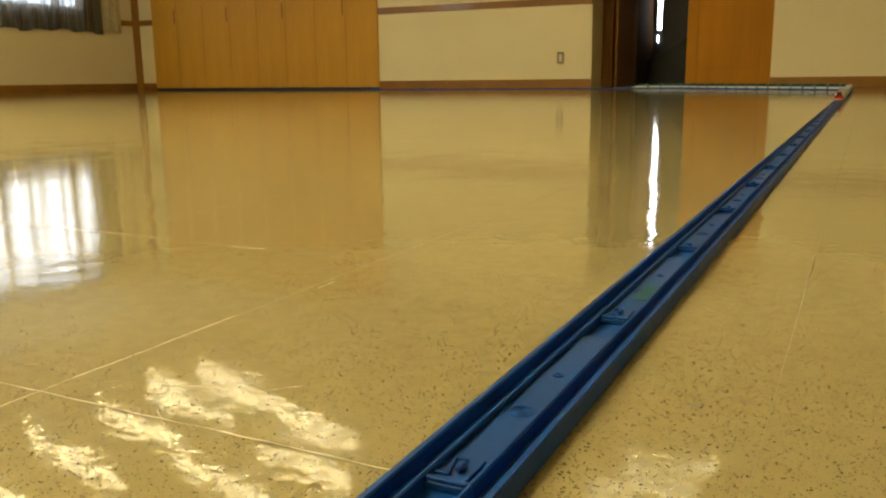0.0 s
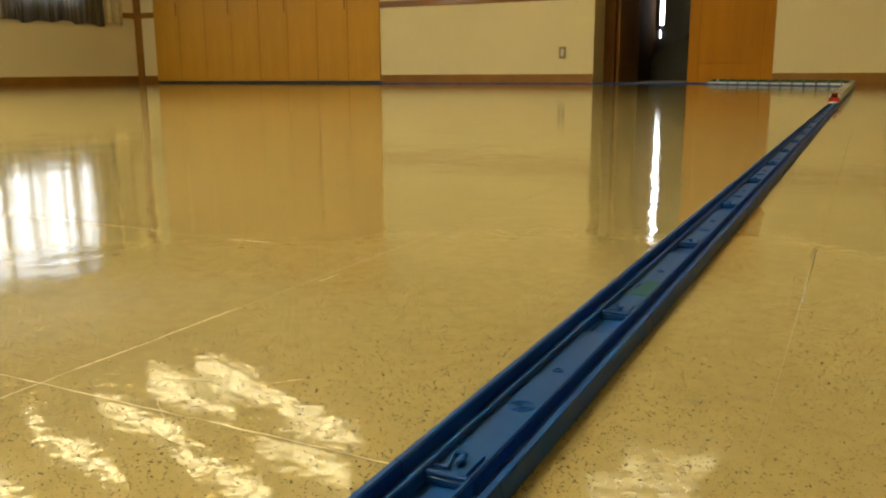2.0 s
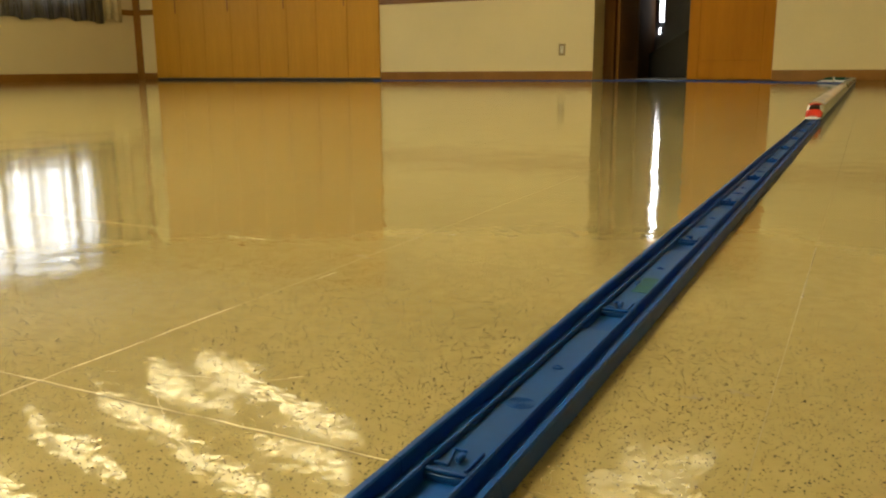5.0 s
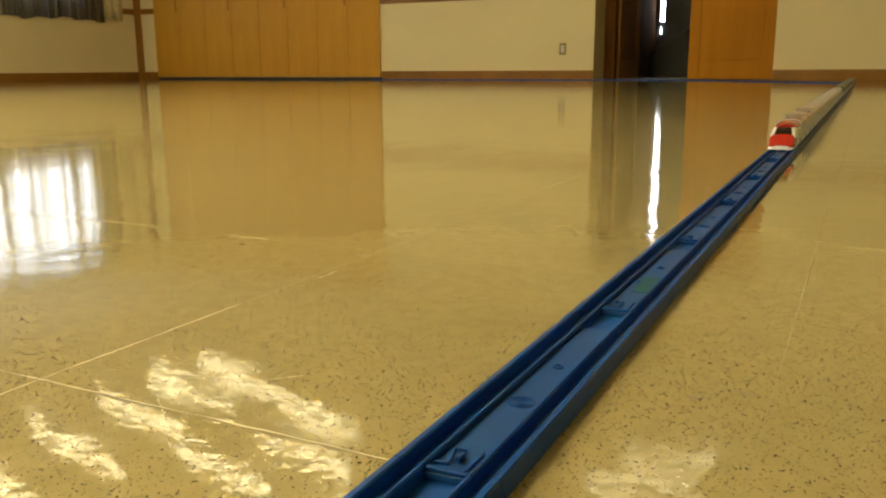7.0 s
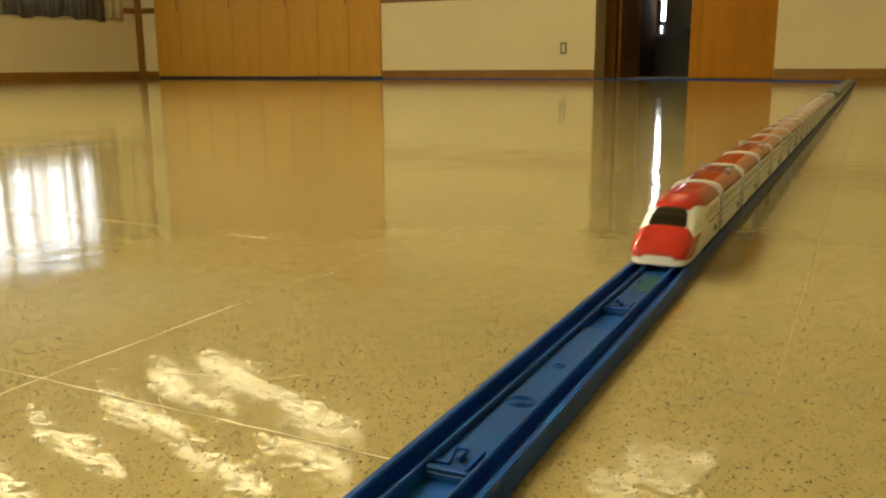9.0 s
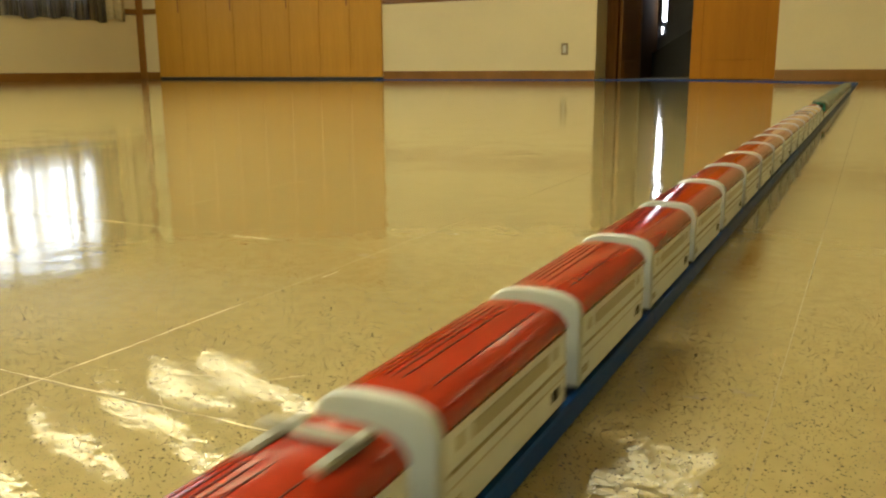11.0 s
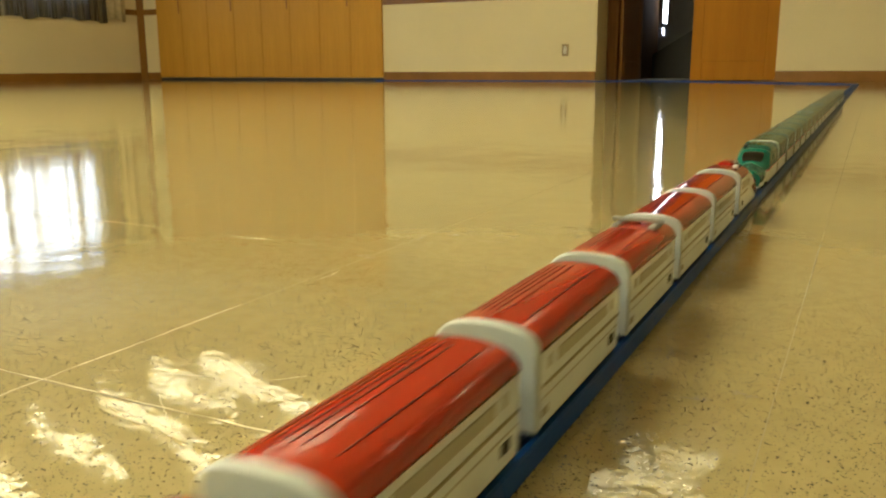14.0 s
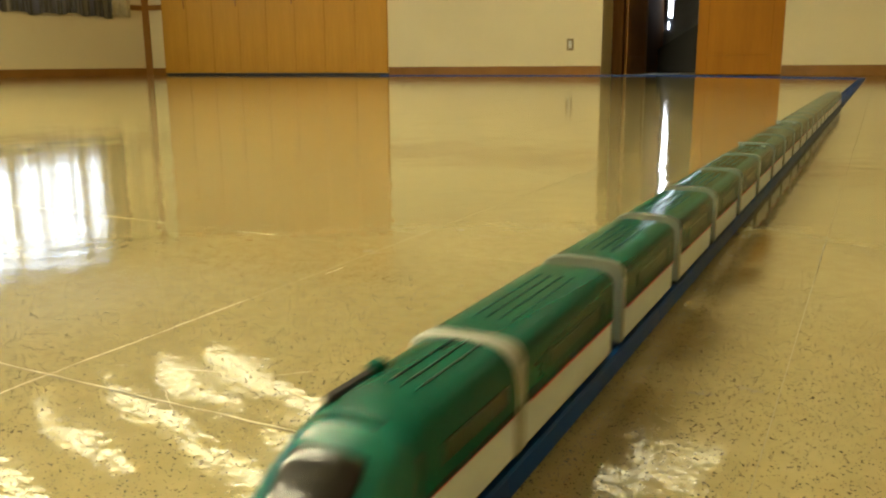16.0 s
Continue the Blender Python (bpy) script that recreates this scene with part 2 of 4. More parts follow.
def tube(p0, p1, r, sides=12, bm=None):
    bm = bm or bmesh.new()
    p0, p1 = Vector(p0), Vector(p1)
    m = Matrix.Translation((p0 + p1) / 2) @ (p1 - p0).to_track_quat("Z", "Y").to_matrix().to_4x4()
    bmesh.ops.create_cone(bm, cap_ends=True, segments=sides, radius1=r, radius2=r, depth=(p1 - p0).length, matrix=m)
    return bm


def empty(name, m=None):
    ob = new(name)
    ob.empty_display_size = 0.02
    if m is not None:
        ob.matrix_basis = m
    return ob


# ---- floor, walls and ceiling ----
def structure(name, bm, mat, label, category):
    return tagged(part(name, bm, mat), label, category, kind="structure")


floor = structure("floor", box(LEFT_X - 0.2, RIGHT_X + 0.2, FRONT_Y - 0.2, WALL_Y + 3.2, -0.12, -0.00012), M_SUB,
                  "waxed cream vinyl tile floor with dark speckles", "floor")


def wall_band(name, pieces, label="cream wallpapered wall"):
    bm = bmesh.new()
    for p in pieces:
        box(*p, bm=bm)
    return structure(name, bm, M_WALL, label, "wall")


wall_band("wall_back", [(LEFT_X, REC_L, WALL_Y, WALL_Y + 0.16, 0, CEIL), (REC_R, RIGHT_X, WALL_Y, WALL_Y + 0.16, 0, CEIL),
                        (REC_L, REC_R, WALL_Y, WALL_Y + 0.16, 2.1, CEIL),
                        (REC_L - 0.16, REC_L, WALL_Y + 0.16, REC_Y + 0.10, 0, 2.1), (REC_R, REC_R + 0.16, WALL_Y + 0.16, REC_Y + 0.10, 0, 2.1),
                        (REC_L, REC_R, WALL_Y + 0.16, REC_Y + 0.10, 2.1, 2.2)], "cream wallpapered wall with a recessed doorway")
left_pieces, last = [], FRONT_Y
for ya, yb in WINDOWS:
    left_pieces.append((LEFT_X - 0.14, LEFT_X, last, ya, 0, CEIL))
    left_pieces += [(LEFT_X - 0.14, LEFT_X, ya, yb, 0, WIN[0]), (LEFT_X - 0.14, LEFT_X, ya, yb, WIN[1], CEIL)]
    last = yb
left_pieces.append((LEFT_X - 0.14, LEFT_X, last, WALL_Y + 0.16, 0, CEIL))
wall_band("wall_left", left_pieces, "cream wallpapered wall below a row of windows")
wall_band("wall_right", [(RIGHT_X, RIGHT_X + 0.14, FRONT_Y, WALL_Y + 0.16, 0, CEIL)])
wall_band("wall_front", [(LEFT_X - 0.14, RIGHT_X + 0.14, FRONT_Y - 0.14, FRONT_Y, 0, CEIL)])
structure("ceiling", box(LEFT_X - 0.14, RIGHT_X + 0.14, FRONT_Y - 0.14, WALL_Y + 3.2, CEIL, CEIL + 0.1), M_CEIL, "white board ceiling", "ceiling")

# trim
for nm, spans, z0, z1, d in (("baseboard", [(-5.128, REC_L), (REC_R + 0.002, RIGHT_X)], 0.0, 0.10, 0.014),
                             ("trim_rail", [(-5.128, REC_L), (REC_R + 0.002, RIGHT_X)], 0.873, 0.945, 0.018)):
    for xa, xb in spans:
        structure(nm, box(xa, xb, WALL_Y - d, WALL_Y, z0, z1, 0.003), M_TRIM, "brown varnished wooden wall moulding", "trim")
for z0, z1, d, nm in ((0, 0.10, 0.014, "baseboard"), (0.873, 0.945, 0.018, "trim_rail")):
    structure(nm, box(-8.945, -8.698, WALL_Y - d, WALL_Y, z0, z1, 0.003), M_TRIM, "short brown wooden moulding beside the corner post", "trim")
structure("baseboard", box(LEFT_X, LEFT_X + 0.014, FRONT_Y, WALL_Y - 0.024, 0, 0.10, 0.003), M_TRIM, "brown varnished wooden wall moulding", "trim")
structure("trim_rail", box(LEFT_X, LEFT_X + 0.018, 8.07, WALL_Y - 0.024, 0.873, 0.945, 0.003), M_TRIM, "brown wooden moulding beside the window", "trim")
structure("corner_post", box(LEFT_X, LEFT_X + 0.12, WALL_Y - 0.022, WALL_Y, 0, CEIL, 0.004), M_TRIM, "brown varnished wooden corner post", "post")


# ---- built-in wardrobe doors ----
def wardrobe(x0, w, handle_right):
    """One tall leaf of the built-in closet with its plinth and finger pull."""
    root = tagged(empty("closet_unit", pose(x0, WALL_Y, 0)), "tall honey-coloured wooden closet door along the wall", "closet", "row of closet doors")
    part("plinth", box(0, w, -0.014, -0.001, 0.0, 0.030), M_KICK, root, "black recessed plinth")
    leaf = part("door", box(0.003, w - 0.003, -0.028, -0.001, 0.034, 2.3, 0.0035, seg=2), M_CAB, root)
    if handle_right:
        part("handle", box(w - 0.048, w - 0.028, -0.036, -0.0275, 0.875, 1.06, 0.003), M_TRIM, leaf, "slim brown wooden pull")
    return root


CAB_W = 0.4455
for i in range(8):
    wardrobe(-5.132 - CAB_W * (8 - i), CAB_W, i % 2 == 0)
structure("wall_closet_head", box(-8.72, -5.13, WALL_Y - 0.028, WALL_Y - 0.001, 2.304, CEIL), M_CAB, "honey-coloured wooden panel above the closet", "panel")


# ---- wall outlet ----
def outlet():
    root = tagged(empty("wall_outlet", pose(-2.87, WALL_Y, 0.326)), "brown-framed wall socket with an ivory centre", "outlet")
    part("plate", box(-0.037, 0.037, -0.008, -0.0005, -0.062, 0.062, 0.003, seg=2), M_PLATE, root)
    part("insert", box(-0.017, 0.017, -0.0105, -0.0082, -0.038, 0.038, 0.001), M_IVORY, root, "ivory socket insert")
    for z in (-0.018, 0.018):
        for x in (-0.006, 0.006):
            part("slot", box(x - 0.001, x + 0.001, -0.0109, -0.0106, z - 0.004, z + 0.004), M_KICK, root)


outlet()

# ---- doors in the recess ----
for xa, xb in ((REC_L, -2.405), (REC_R - 0.035, REC_R)):
    structure("door_frame", box(xa, xb, REC_Y - 0.02, REC_Y + 0.07, 0, 2.05, 0.004), M_DARKWOOD if xa < -2 else M_TRIM, "brown wooden door jamb in the recess", "door frame")
structure("door_frame", box(-2.404, REC_R - 0.036, REC_Y - 0.02, REC_Y + 0.07, 2.0, 2.05, 0.004), M_TRIM, "brown wooden door head", "door frame")


def panel_door(name, w, mat, label, m):
    """A framed leaf: two stiles, three rails, sunk panels and a lever."""
    root = tagged(empty(name, m), label, "door", kind="structure")
    for x in (0.0, w - 0.11):
        part("stile", box(x, x + 0.11, -0.018, 0.018, 0.006, 1.995, 0.004), mat, root)
    for z0, z1 in ((0.006, 0.20), (0.98, 1.12), (1.86, 1.995)):
        part("rail", box(0.1105, w - 0.1105, -0.018, 0.018, z0, z1, 0.004), mat, root)
    for z0, z1 in ((0.2005, 0.9795), (1.1205, 1.8595)):
        part("panel", box(0.1105, w - 0.1105, -0.013, 0.013, z0, z1, 0.004), mat, root)
    bm = tube((0.05, -0.018, 0.97), (0.05, -0.06, 0.97), 0.011)
    bmesh.ops.create_uvsphere(bm, u_segments=12, v_segments=8, radius=0.026, matrix=pose(0.05, -0.068, 0.97))
    part("door_knob", bm, M_BRONZE, root, "dark bronze knob", True)
    return root


panel_door("door_1", 0.846, M_DOOR, "closed orange varnished panelled wooden door", pose(-1.62, REC_Y + 0.02, 0))
panel_door("door_2", 0.78, M_TRIM, "dark brown door leaf standing open into the corridor", pose(-2.398, REC_Y + 0.085, 0, 0, 0, 88))

# ---- corridor behind the open leaf, its darkness put into the colours ----
CY = 11.4
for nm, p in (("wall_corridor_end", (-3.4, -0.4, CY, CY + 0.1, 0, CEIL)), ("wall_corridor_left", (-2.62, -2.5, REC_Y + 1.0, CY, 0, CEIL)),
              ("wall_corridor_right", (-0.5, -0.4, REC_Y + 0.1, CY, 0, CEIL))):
    structure(nm, box(*p), M_CORR if "end" in nm else M_DARKWOOD, "corridor wall, its gloom painted dark", "wall")
# near-black strip painting the shade beyond the open leaf
structure("corridor_shade_strip", box(-2.50, -2.405, REC_Y + 0.95, REC_Y + 1.0, 0, 2.1), M_CORRD, "black strip standing in for shade at the corridor opening", "door frame")


def slit_window():
    root = tagged(empty("slit_window", pose(-2.415, CY, 0)), "narrow bright window at the end of the dark corridor", "window", kind="structure")
    part("pane", box(-0.026, 0.026, -0.012, -0.004, 0.72, 2.1), M_SLIT, root)
    part("lower_pane", box(-0.022, -0.013, -0.012, -0.004, 0.56, 0.65), M_SLIT, root, "small bright gap below the slit")
    for x in (-0.037, 0.027):
        part("window_frame", box(x, x + 0.010, -0.02, -0.001, 0.68, 2.12), M_KICK, root)
    return root


slit_window()


# Stair outline coloured near-black for the shade it stands in.
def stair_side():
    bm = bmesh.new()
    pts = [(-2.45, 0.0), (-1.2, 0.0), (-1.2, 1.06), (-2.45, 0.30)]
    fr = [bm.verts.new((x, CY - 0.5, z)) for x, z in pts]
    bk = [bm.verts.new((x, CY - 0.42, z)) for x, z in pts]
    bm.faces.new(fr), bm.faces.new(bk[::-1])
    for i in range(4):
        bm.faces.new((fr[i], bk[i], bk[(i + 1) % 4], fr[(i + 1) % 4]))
    tagged(part("stair_side_panel", bm, M_CORRD), "sloping side of a corridor stair, its shade painted black", "stair", kind="structure")


stair_side()


# ---- windows and curtains ----
def window(k, ya, yb):
    root = tagged(empty("window_%d" % k, pose(LEFT_X - 0.07, ya, WIN[0])), "bright aluminium sash window behind sheer curtains", "window", kind="structure")
    w, h = yb - ya, WIN[1] - WIN[0]
    fr = bmesh.new()
    for p in ((-0.03, 0.03, 0, w, 0, 0.04), (-0.03, 0.03, 0, w, h - 0.04, h), (-0.03, 0.03, 0, 0.04, 0.04, h - 0.04), (-0.03, 0.03, w - 0.04, w, 0.04, h - 0.04)):
        box(*p, bm=fr)
    part("window_frame", fr, M_ALU, root)
    for u in (0.33, 0.847):
        part("mullion", box(-0.025, 0.025, w * u - 0.045, w * u + 0.045, 0.04, h - 0.04, 0.003), M_ALU, root)
    part("window_sill", box(0.0, 0.069, 0.0, w, -0.035, -0.001, 0.004), M_TRIM, root)
    part("pane", box(-0.05, -0.044, 0.0, w, 0.0, h), M_SKY, root, "pane white with daylight")
    return root


for k, (ya, yb) in enumerate(WINDOWS):
    window(k + 1, ya, yb)


def curtain(name, ya, yb, z0, z1, depth, folds, mat, label, seed, base):
    """A pleated hanging cloth with uneven folds and a wavering hem."""
    rnd = random.Random(seed)
    ph = [rnd.uniform(0, 6.28) for _ in range(4)]
    nu, nv = int(folds * 10), 8
    bm = bmesh.new()
    grid = []
    for j in range(nv + 1):
        row = []
        for i in range(nu + 1):
            u = i / nu
            v = j / nv
            a = u * folds * 6.283
            wob = math.sin(a + 0.8 * math.sin(a * 0.31 + ph[0])) * depth * (0.55 + 0.45 * (1 - v)) + 0.3 * depth * math.sin(a * 0.43 + ph[1])
            z = z0 + (z1 - z0) * v + (0.014 * math.sin(a * 0.5 + ph[2]) + 0.012 * math.sin(a * 0.17 + ph[3])) * (1 - v)
            row.append(bm.verts.new((base + wob, ya + (yb - ya) * u, z)))
        grid.append(row)
    for j in range(nv):
        for i in range(nu):
            bm.faces.new((grid[j][i], grid[j][i + 1], grid[j + 1][i + 1], grid[j + 1][i]))
    ob = part(name, bm, mat, None, "", True)
    so = ob.modifiers.new("thickness", "SOLIDIFY")
    so.thickness = 0.0012
    return tagged(ob, label, "curtain", "window curtains")


curtain("sheer_curtain", 5.6, 8.06, 0.765, 2.50, 0.034, 13, M_SHEER, "grey sheer curtain with soft vertical folds at the window", 3, LEFT_X + 0.048)
curtain("sheer_curtain", 2.9, 5.4, 0.765, 2.50, 0.034, 13, M_SHEER, "grey sheer curtain with soft vertical folds at the window", 4, LEFT_X + 0.048)
curtain("sheer_curtain", 0.0, 2.7, 0.765, 2.50, 0.034, 13, M_SHEER, "grey sheer curtain with soft vertical folds at the window", 5, LEFT_X + 0.048)
curtain("drape", 8.04, 8.41, 0.79, 2.50, 0.03, 3, M_DRAPE, "beige heavy drape gathered beside the window", 6, LEFT_X + 0.05)
for ya, yb in ((5.5, 8.5), (2.8, 5.45), (-0.1, 2.75)):
    tagged(part("curtain_rail", tube((LEFT_X + 0.05, ya, 2.49), (LEFT_X + 0.05, yb, 2.49), 0.012), M_ALU), "aluminium curtain rail on the window wall", "curtain rail")


# ---- ceiling lights ----
def ceiling_light(m, half, mat):
    root = tagged(empty("ceiling_light", m), "lit fluorescent batten lamp on the ceiling", "lamp", "rows of ceiling lights")
    part("housing", box(-half - 0.03, half + 0.03, -0.05, 0.05, -0.06, -0.0, 0.008), M_FIXT, root)
    part("diffuser", tube((-half, 0, -0.062), (half, 0, -0.062), 0.014, 14), mat, root, "glowing tubular diffuser", True)
    for x in (-half - 0.01, half + 0.01):
        part("lampholder", box(x - 0.012, x + 0.012, -0.024, 0.024, -0.086, -0.06, 0.003), M_FIXT, root)
    return root


# Added fill lamp, kept out of view to brighten the whole room.
def fill_light(m):
    root = tagged(empty("ceiling_panel_light", m), "unseen fill lamp added on the ceiling", "lamp", "panel ceiling lights")
    part("housing", box(-0.63, 0.63, -0.11, 0.11, -0.05, -0.0, 0.006), M_FIXT, root)
    part("diffuser", box(-0.60, 0.60, -0.025, 0.025, -0.066, -0.051, 0.004), M_FILL, root, "glowing face of the added fill lamp")
    return root


# x, y and turn of the long and the short battens
LONG = [(-4.83, 3.65, -13), (-4.82, 4.26, -14), (-4.83, 4.84, -16), (-4.65, 5.28, -18), (-4.90, 3.06, -12)]
SHORT = [(-3.57, 3.83, -10), (-3.47, 4.81, -12), (-3.26, 4.25, -6)]
SMALL = [(-0.92, 5.36, 26), (-0.98, 4.89, 24), (1.20, 5.2, 20), (1.20, 4.3, 20), (1.20, 3.4, 20)]
for spots, half, mat in ((LONG, 0.68, M_TUBE), (SHORT, 0.45, M_TUBE), (SMALL, 0.34, M_TUBE_DIM)):
    first_light = ceiling_light(pose(spots[0][0], spots[0][1], CEIL, 0, 0, spots[0][2]), half, mat)
    for x, y, turn in spots[1:]:
        copy_thing(first_light, pose(x, y, CEIL, 0, 0, turn))
# added fill lamps, placed where the floor does not mirror them
FILLS = [(x, y) for x in (-3.5, -2.2) for y in (1.7, 0.5, -0.7, -1.9)]
first_light = fill_light(pose(FILLS[0][0], FILLS[0][1], CEIL))
for x, y in FILLS[1:]:
    copy_thing(first_light, pose(x, y, CEIL))


# ---- toy rails ----
RAIL = 0.2145


def loop_strip(bm, prof, stations):
    """Sweeps a closed outline (x, z) through poses."""
    rings = [[bm.verts.new(m @ Vector((x, 0, z))) for x, z in prof] for m in stations]
    k = len(prof)
    for a, b in zip(rings, rings[1:]):
        for i in range(k):
            bm.faces.new((a[i], a[(i + 1) % k], b[(i + 1) % k], b[i]))
    bm.faces.new(rings[0][::-1]), bm.faces.new(rings[-1])


EDGE = [(0.0166, 0.0006), (0.0216, 0.0006), (0.0203, 0.0070), (0.0196, 0.0080), (0.0174, 0.0080), (0.0168, 0.0074)]
RIDGE = [(0.0078, 0.0015), (0.0108, 0.0015), (0.0102, 0.0066), (0.0096, 0.0074), (0.0086, 0.0074), (0.0081, 0.0068)]
BED = [(-0.0172, 0.0008), (0.0172, 0.0008), (0.0172, 0.0020), (-0.0172, 0.0020)]


def flip(prof):
    return [(-x, z) for x, z in prof[::-1]]


def rail_parts(root, stations):
    for prof in (EDGE, flip(EDGE)):
        bm = bmesh.new()
        loop_strip(bm, prof, stations)
        part("side_wall", bm, M_BLUE, root)
    for prof in (RIDGE, flip(RIDGE)):
        bm = bmesh.new()
        loop_strip(bm, prof, stations)
        part("inner_ridge", bm, M_BLUE, root)
    bm = bmesh.new()
    loop_strip(bm, BED, stations)
    part("bed", bm, M_BLUE, root)


def disc_ring(bm, x, y, z, r0, r1, h, seg=20):
    for k in range(seg):
        a, b = 6.2832 * k / seg, 6.2832 * (k + 1) / seg
        p = [(r0, a), (r1, a), (r1, b), (r0, b)]
        top = [bm.verts.new((x + r * math.cos(t), y + r * math.sin(t), z + h)) for r, t in p]
        low = [bm.verts.new((x + r * math.cos(t), y + r * math.sin(t), z)) for r, t in p]
        bm.faces.new(top)
        bm.faces.new((top[1], low[1], low[2], top[2]))
        bm.faces.new((top[0], top[3], low[3], low[0]))


def straight_rail():
    """One moulded length: raised walls, wheel grooves, sunk middle, coupling tongue at the near end."""
    root = tagged(empty("toy_rail"), "blue moulded plastic toy rail lying on the floor", "toy rail", "toy rail track")
    rail_parts(root, [pose(0, 0.00015, 0), pose(0, RAIL - 0.00015, 0)])
    bm = box(-0.0079, 0.0079, 0.0, 0.180, 0.0021, 0.0048, 0.0003)
    part("centre_plate", bm, M_BLUEPLATE, root)
    bm = bmesh.new()
    box(-0.0079, 0.0079, 0.0004, 0.0026, 0.0049, 0.0066, 0.0004, bm=bm)
    box(-0.0075, -0.0020, 0.0065, 0.0075, 0.0049, 0.0061, 0.0002, bm=bm)
    box(-0.0058, -0.0004, 0.0185, 0.0195, 0.0049, 0.0061, 0.0002, bm=bm)
    part("tongue_rib", bm, M_BLUE, root)
    bm = bmesh.new()
    fr = [(-0.0058, 0.0180), (-0.0048, 0.0180), (-0.0022, 0.0076), (-0.0032, 0.0076)]
    lo, hi = ([bm.verts.new((x, y, z)) for x, y in fr] for z in (0.0048, 0.0061))
    bm.faces.new(hi), bm.faces.new(lo[::-1])
    for k in range(4):
        bm.faces.new((lo[k], lo[(k + 1) % 4], hi[(k + 1) % 4], hi[k]))
    box(-0.0012, 0.0012, 0.0095, 0.0150, 0.0049, 0.0076, 0.0006, bm=bm)
    box(0.0048, 0.0060, 0.0040, 0.0200, 0.0049, 0.0061, 0.0002, bm=bm)
    part("coupling_hook", bm, M_BLUE, root)
    bm = bmesh.new()
    for r in (0.0012, 0.0026, 0.0040, 0.0054):
        disc_ring(bm, 0, 0.070, 0.0048, r, r + 0.0005, 0.0003, 24)
    part("moulded_rings", bm, M_BLUE, root)
    bm = bmesh.new()
    disc_ring(bm, 0, 0.1165, 0.0048, 0.0014, 0.0026, 0.0005, 18)
    part("moulded_stud", bm, M_BLUE, root)
    return root


TURN_A = radians(51)              # the track leaves the straight by this much
R_CURVE = 0.216
S1 = 7.02                         # straight until here
D1 = 1.86                         # slanting stretch towards the wall
W1 = 3.45                         # stretch along the wall


def path_point(s):
    """Place and direction on the track, s metres from the first joint, away from the camera."""
    if s <= S1:
        return 0.0, s, math.pi / 2
    s -= S1
    x, y, a = 0.0, S1, math.pi / 2
    for kind, length, sign in (("c", R_CURVE * TURN_A, 1), ("l", D1, 0), ("c", R_CURVE * (math.pi / 2 - TURN_A), 1), ("l", W1, 0)):
        d = min(s, length)
        if kind == "l":
            x, y = x + d * math.cos(a), y + d * math.sin(a)
        else:
            cx, cy = x - R_CURVE * math.sin(a), y + R_CURVE * math.cos(a)
            a += d / R_CURVE
            x, y = cx + R_CURVE * math.sin(a), cy - R_CURVE * math.cos(a)
        s -= d
        if s <= 0:
            break
    return x, y, a


def path_pose(s, base=0.042):
    """The pose of a car whose bogies stand at s - base and s + base; its back looks along +y."""
    xa, ya, _ = path_point(s - base)
    xb, yb, _ = path_point(s + base)
    return pose((xa + xb) / 2, (ya + yb) / 2, -0.0013, 0, 0, math.degrees(math.atan2(yb - ya, xb - xa)) - 90)


def curved_rail(s0, length):
    x, y, a = path_point(s0)
    root = tagged(empty("curved_toy_rail", pose(x, y, 0, 0, 0, math.degrees(a) - 90)), "blue curved plastic toy rail on the floor", "toy rail", "toy rail track")
    inv = root.matrix_basis.inverted()
    st = []
    for i in range(13):
        px, py, pa = path_point(s0 + 0.0004 + (length - 0.0008) * i / 12)
        st.append(inv @ pose(px, py, 0, 0, 0, math.degrees(pa) - 90))
    rail_parts(root, st)


proto = straight_rail()
proto.matrix_basis = pose(0, -3.0 * 5 * RAIL, 0)
n_straight = int(round(S1 / RAIL))
S1 = n_straight * RAIL
for i in range(-14, n_straight):
    copy_thing(proto, pose(0, i * RAIL, 0))
s = S1
curved_rail(s, R_CURVE * TURN_A)
s += R_CURVE * TURN_A
D1 = round(D1 / RAIL) * RAIL
for i in range(round(D1 / RAIL)):
    x, y, a = path_point(s + 0.0005)
    copy_thing(proto, pose(x, y, 0, 0, 0, math.degrees(a) - 90))
    s += RAIL
curved_rail(s, R_CURVE * (math.pi / 2 - TURN_A))
s += R_CURVE * (math.pi / 2 - TURN_A)
for i in range(int(W1 / RAIL)):
    x, y, a = path_point(s + 0.0005)
    copy_thing(proto, pose(x, y, 0, 0, 0, math.degrees(a) - 90))
    s += RAIL
# thin teal patch on the centre plate of the second rail
tagged(part("sticker", box(-0.0030, 0.0068, 0.262, 0.30, 0.0049, 0.0051), M_TEAL), "thin teal patch inside the rail", "sticker")

# ---- toy train cars ----
ZB = 0.0123
CAP = 1.1          # share of the section's parameter that lies on the domed roof


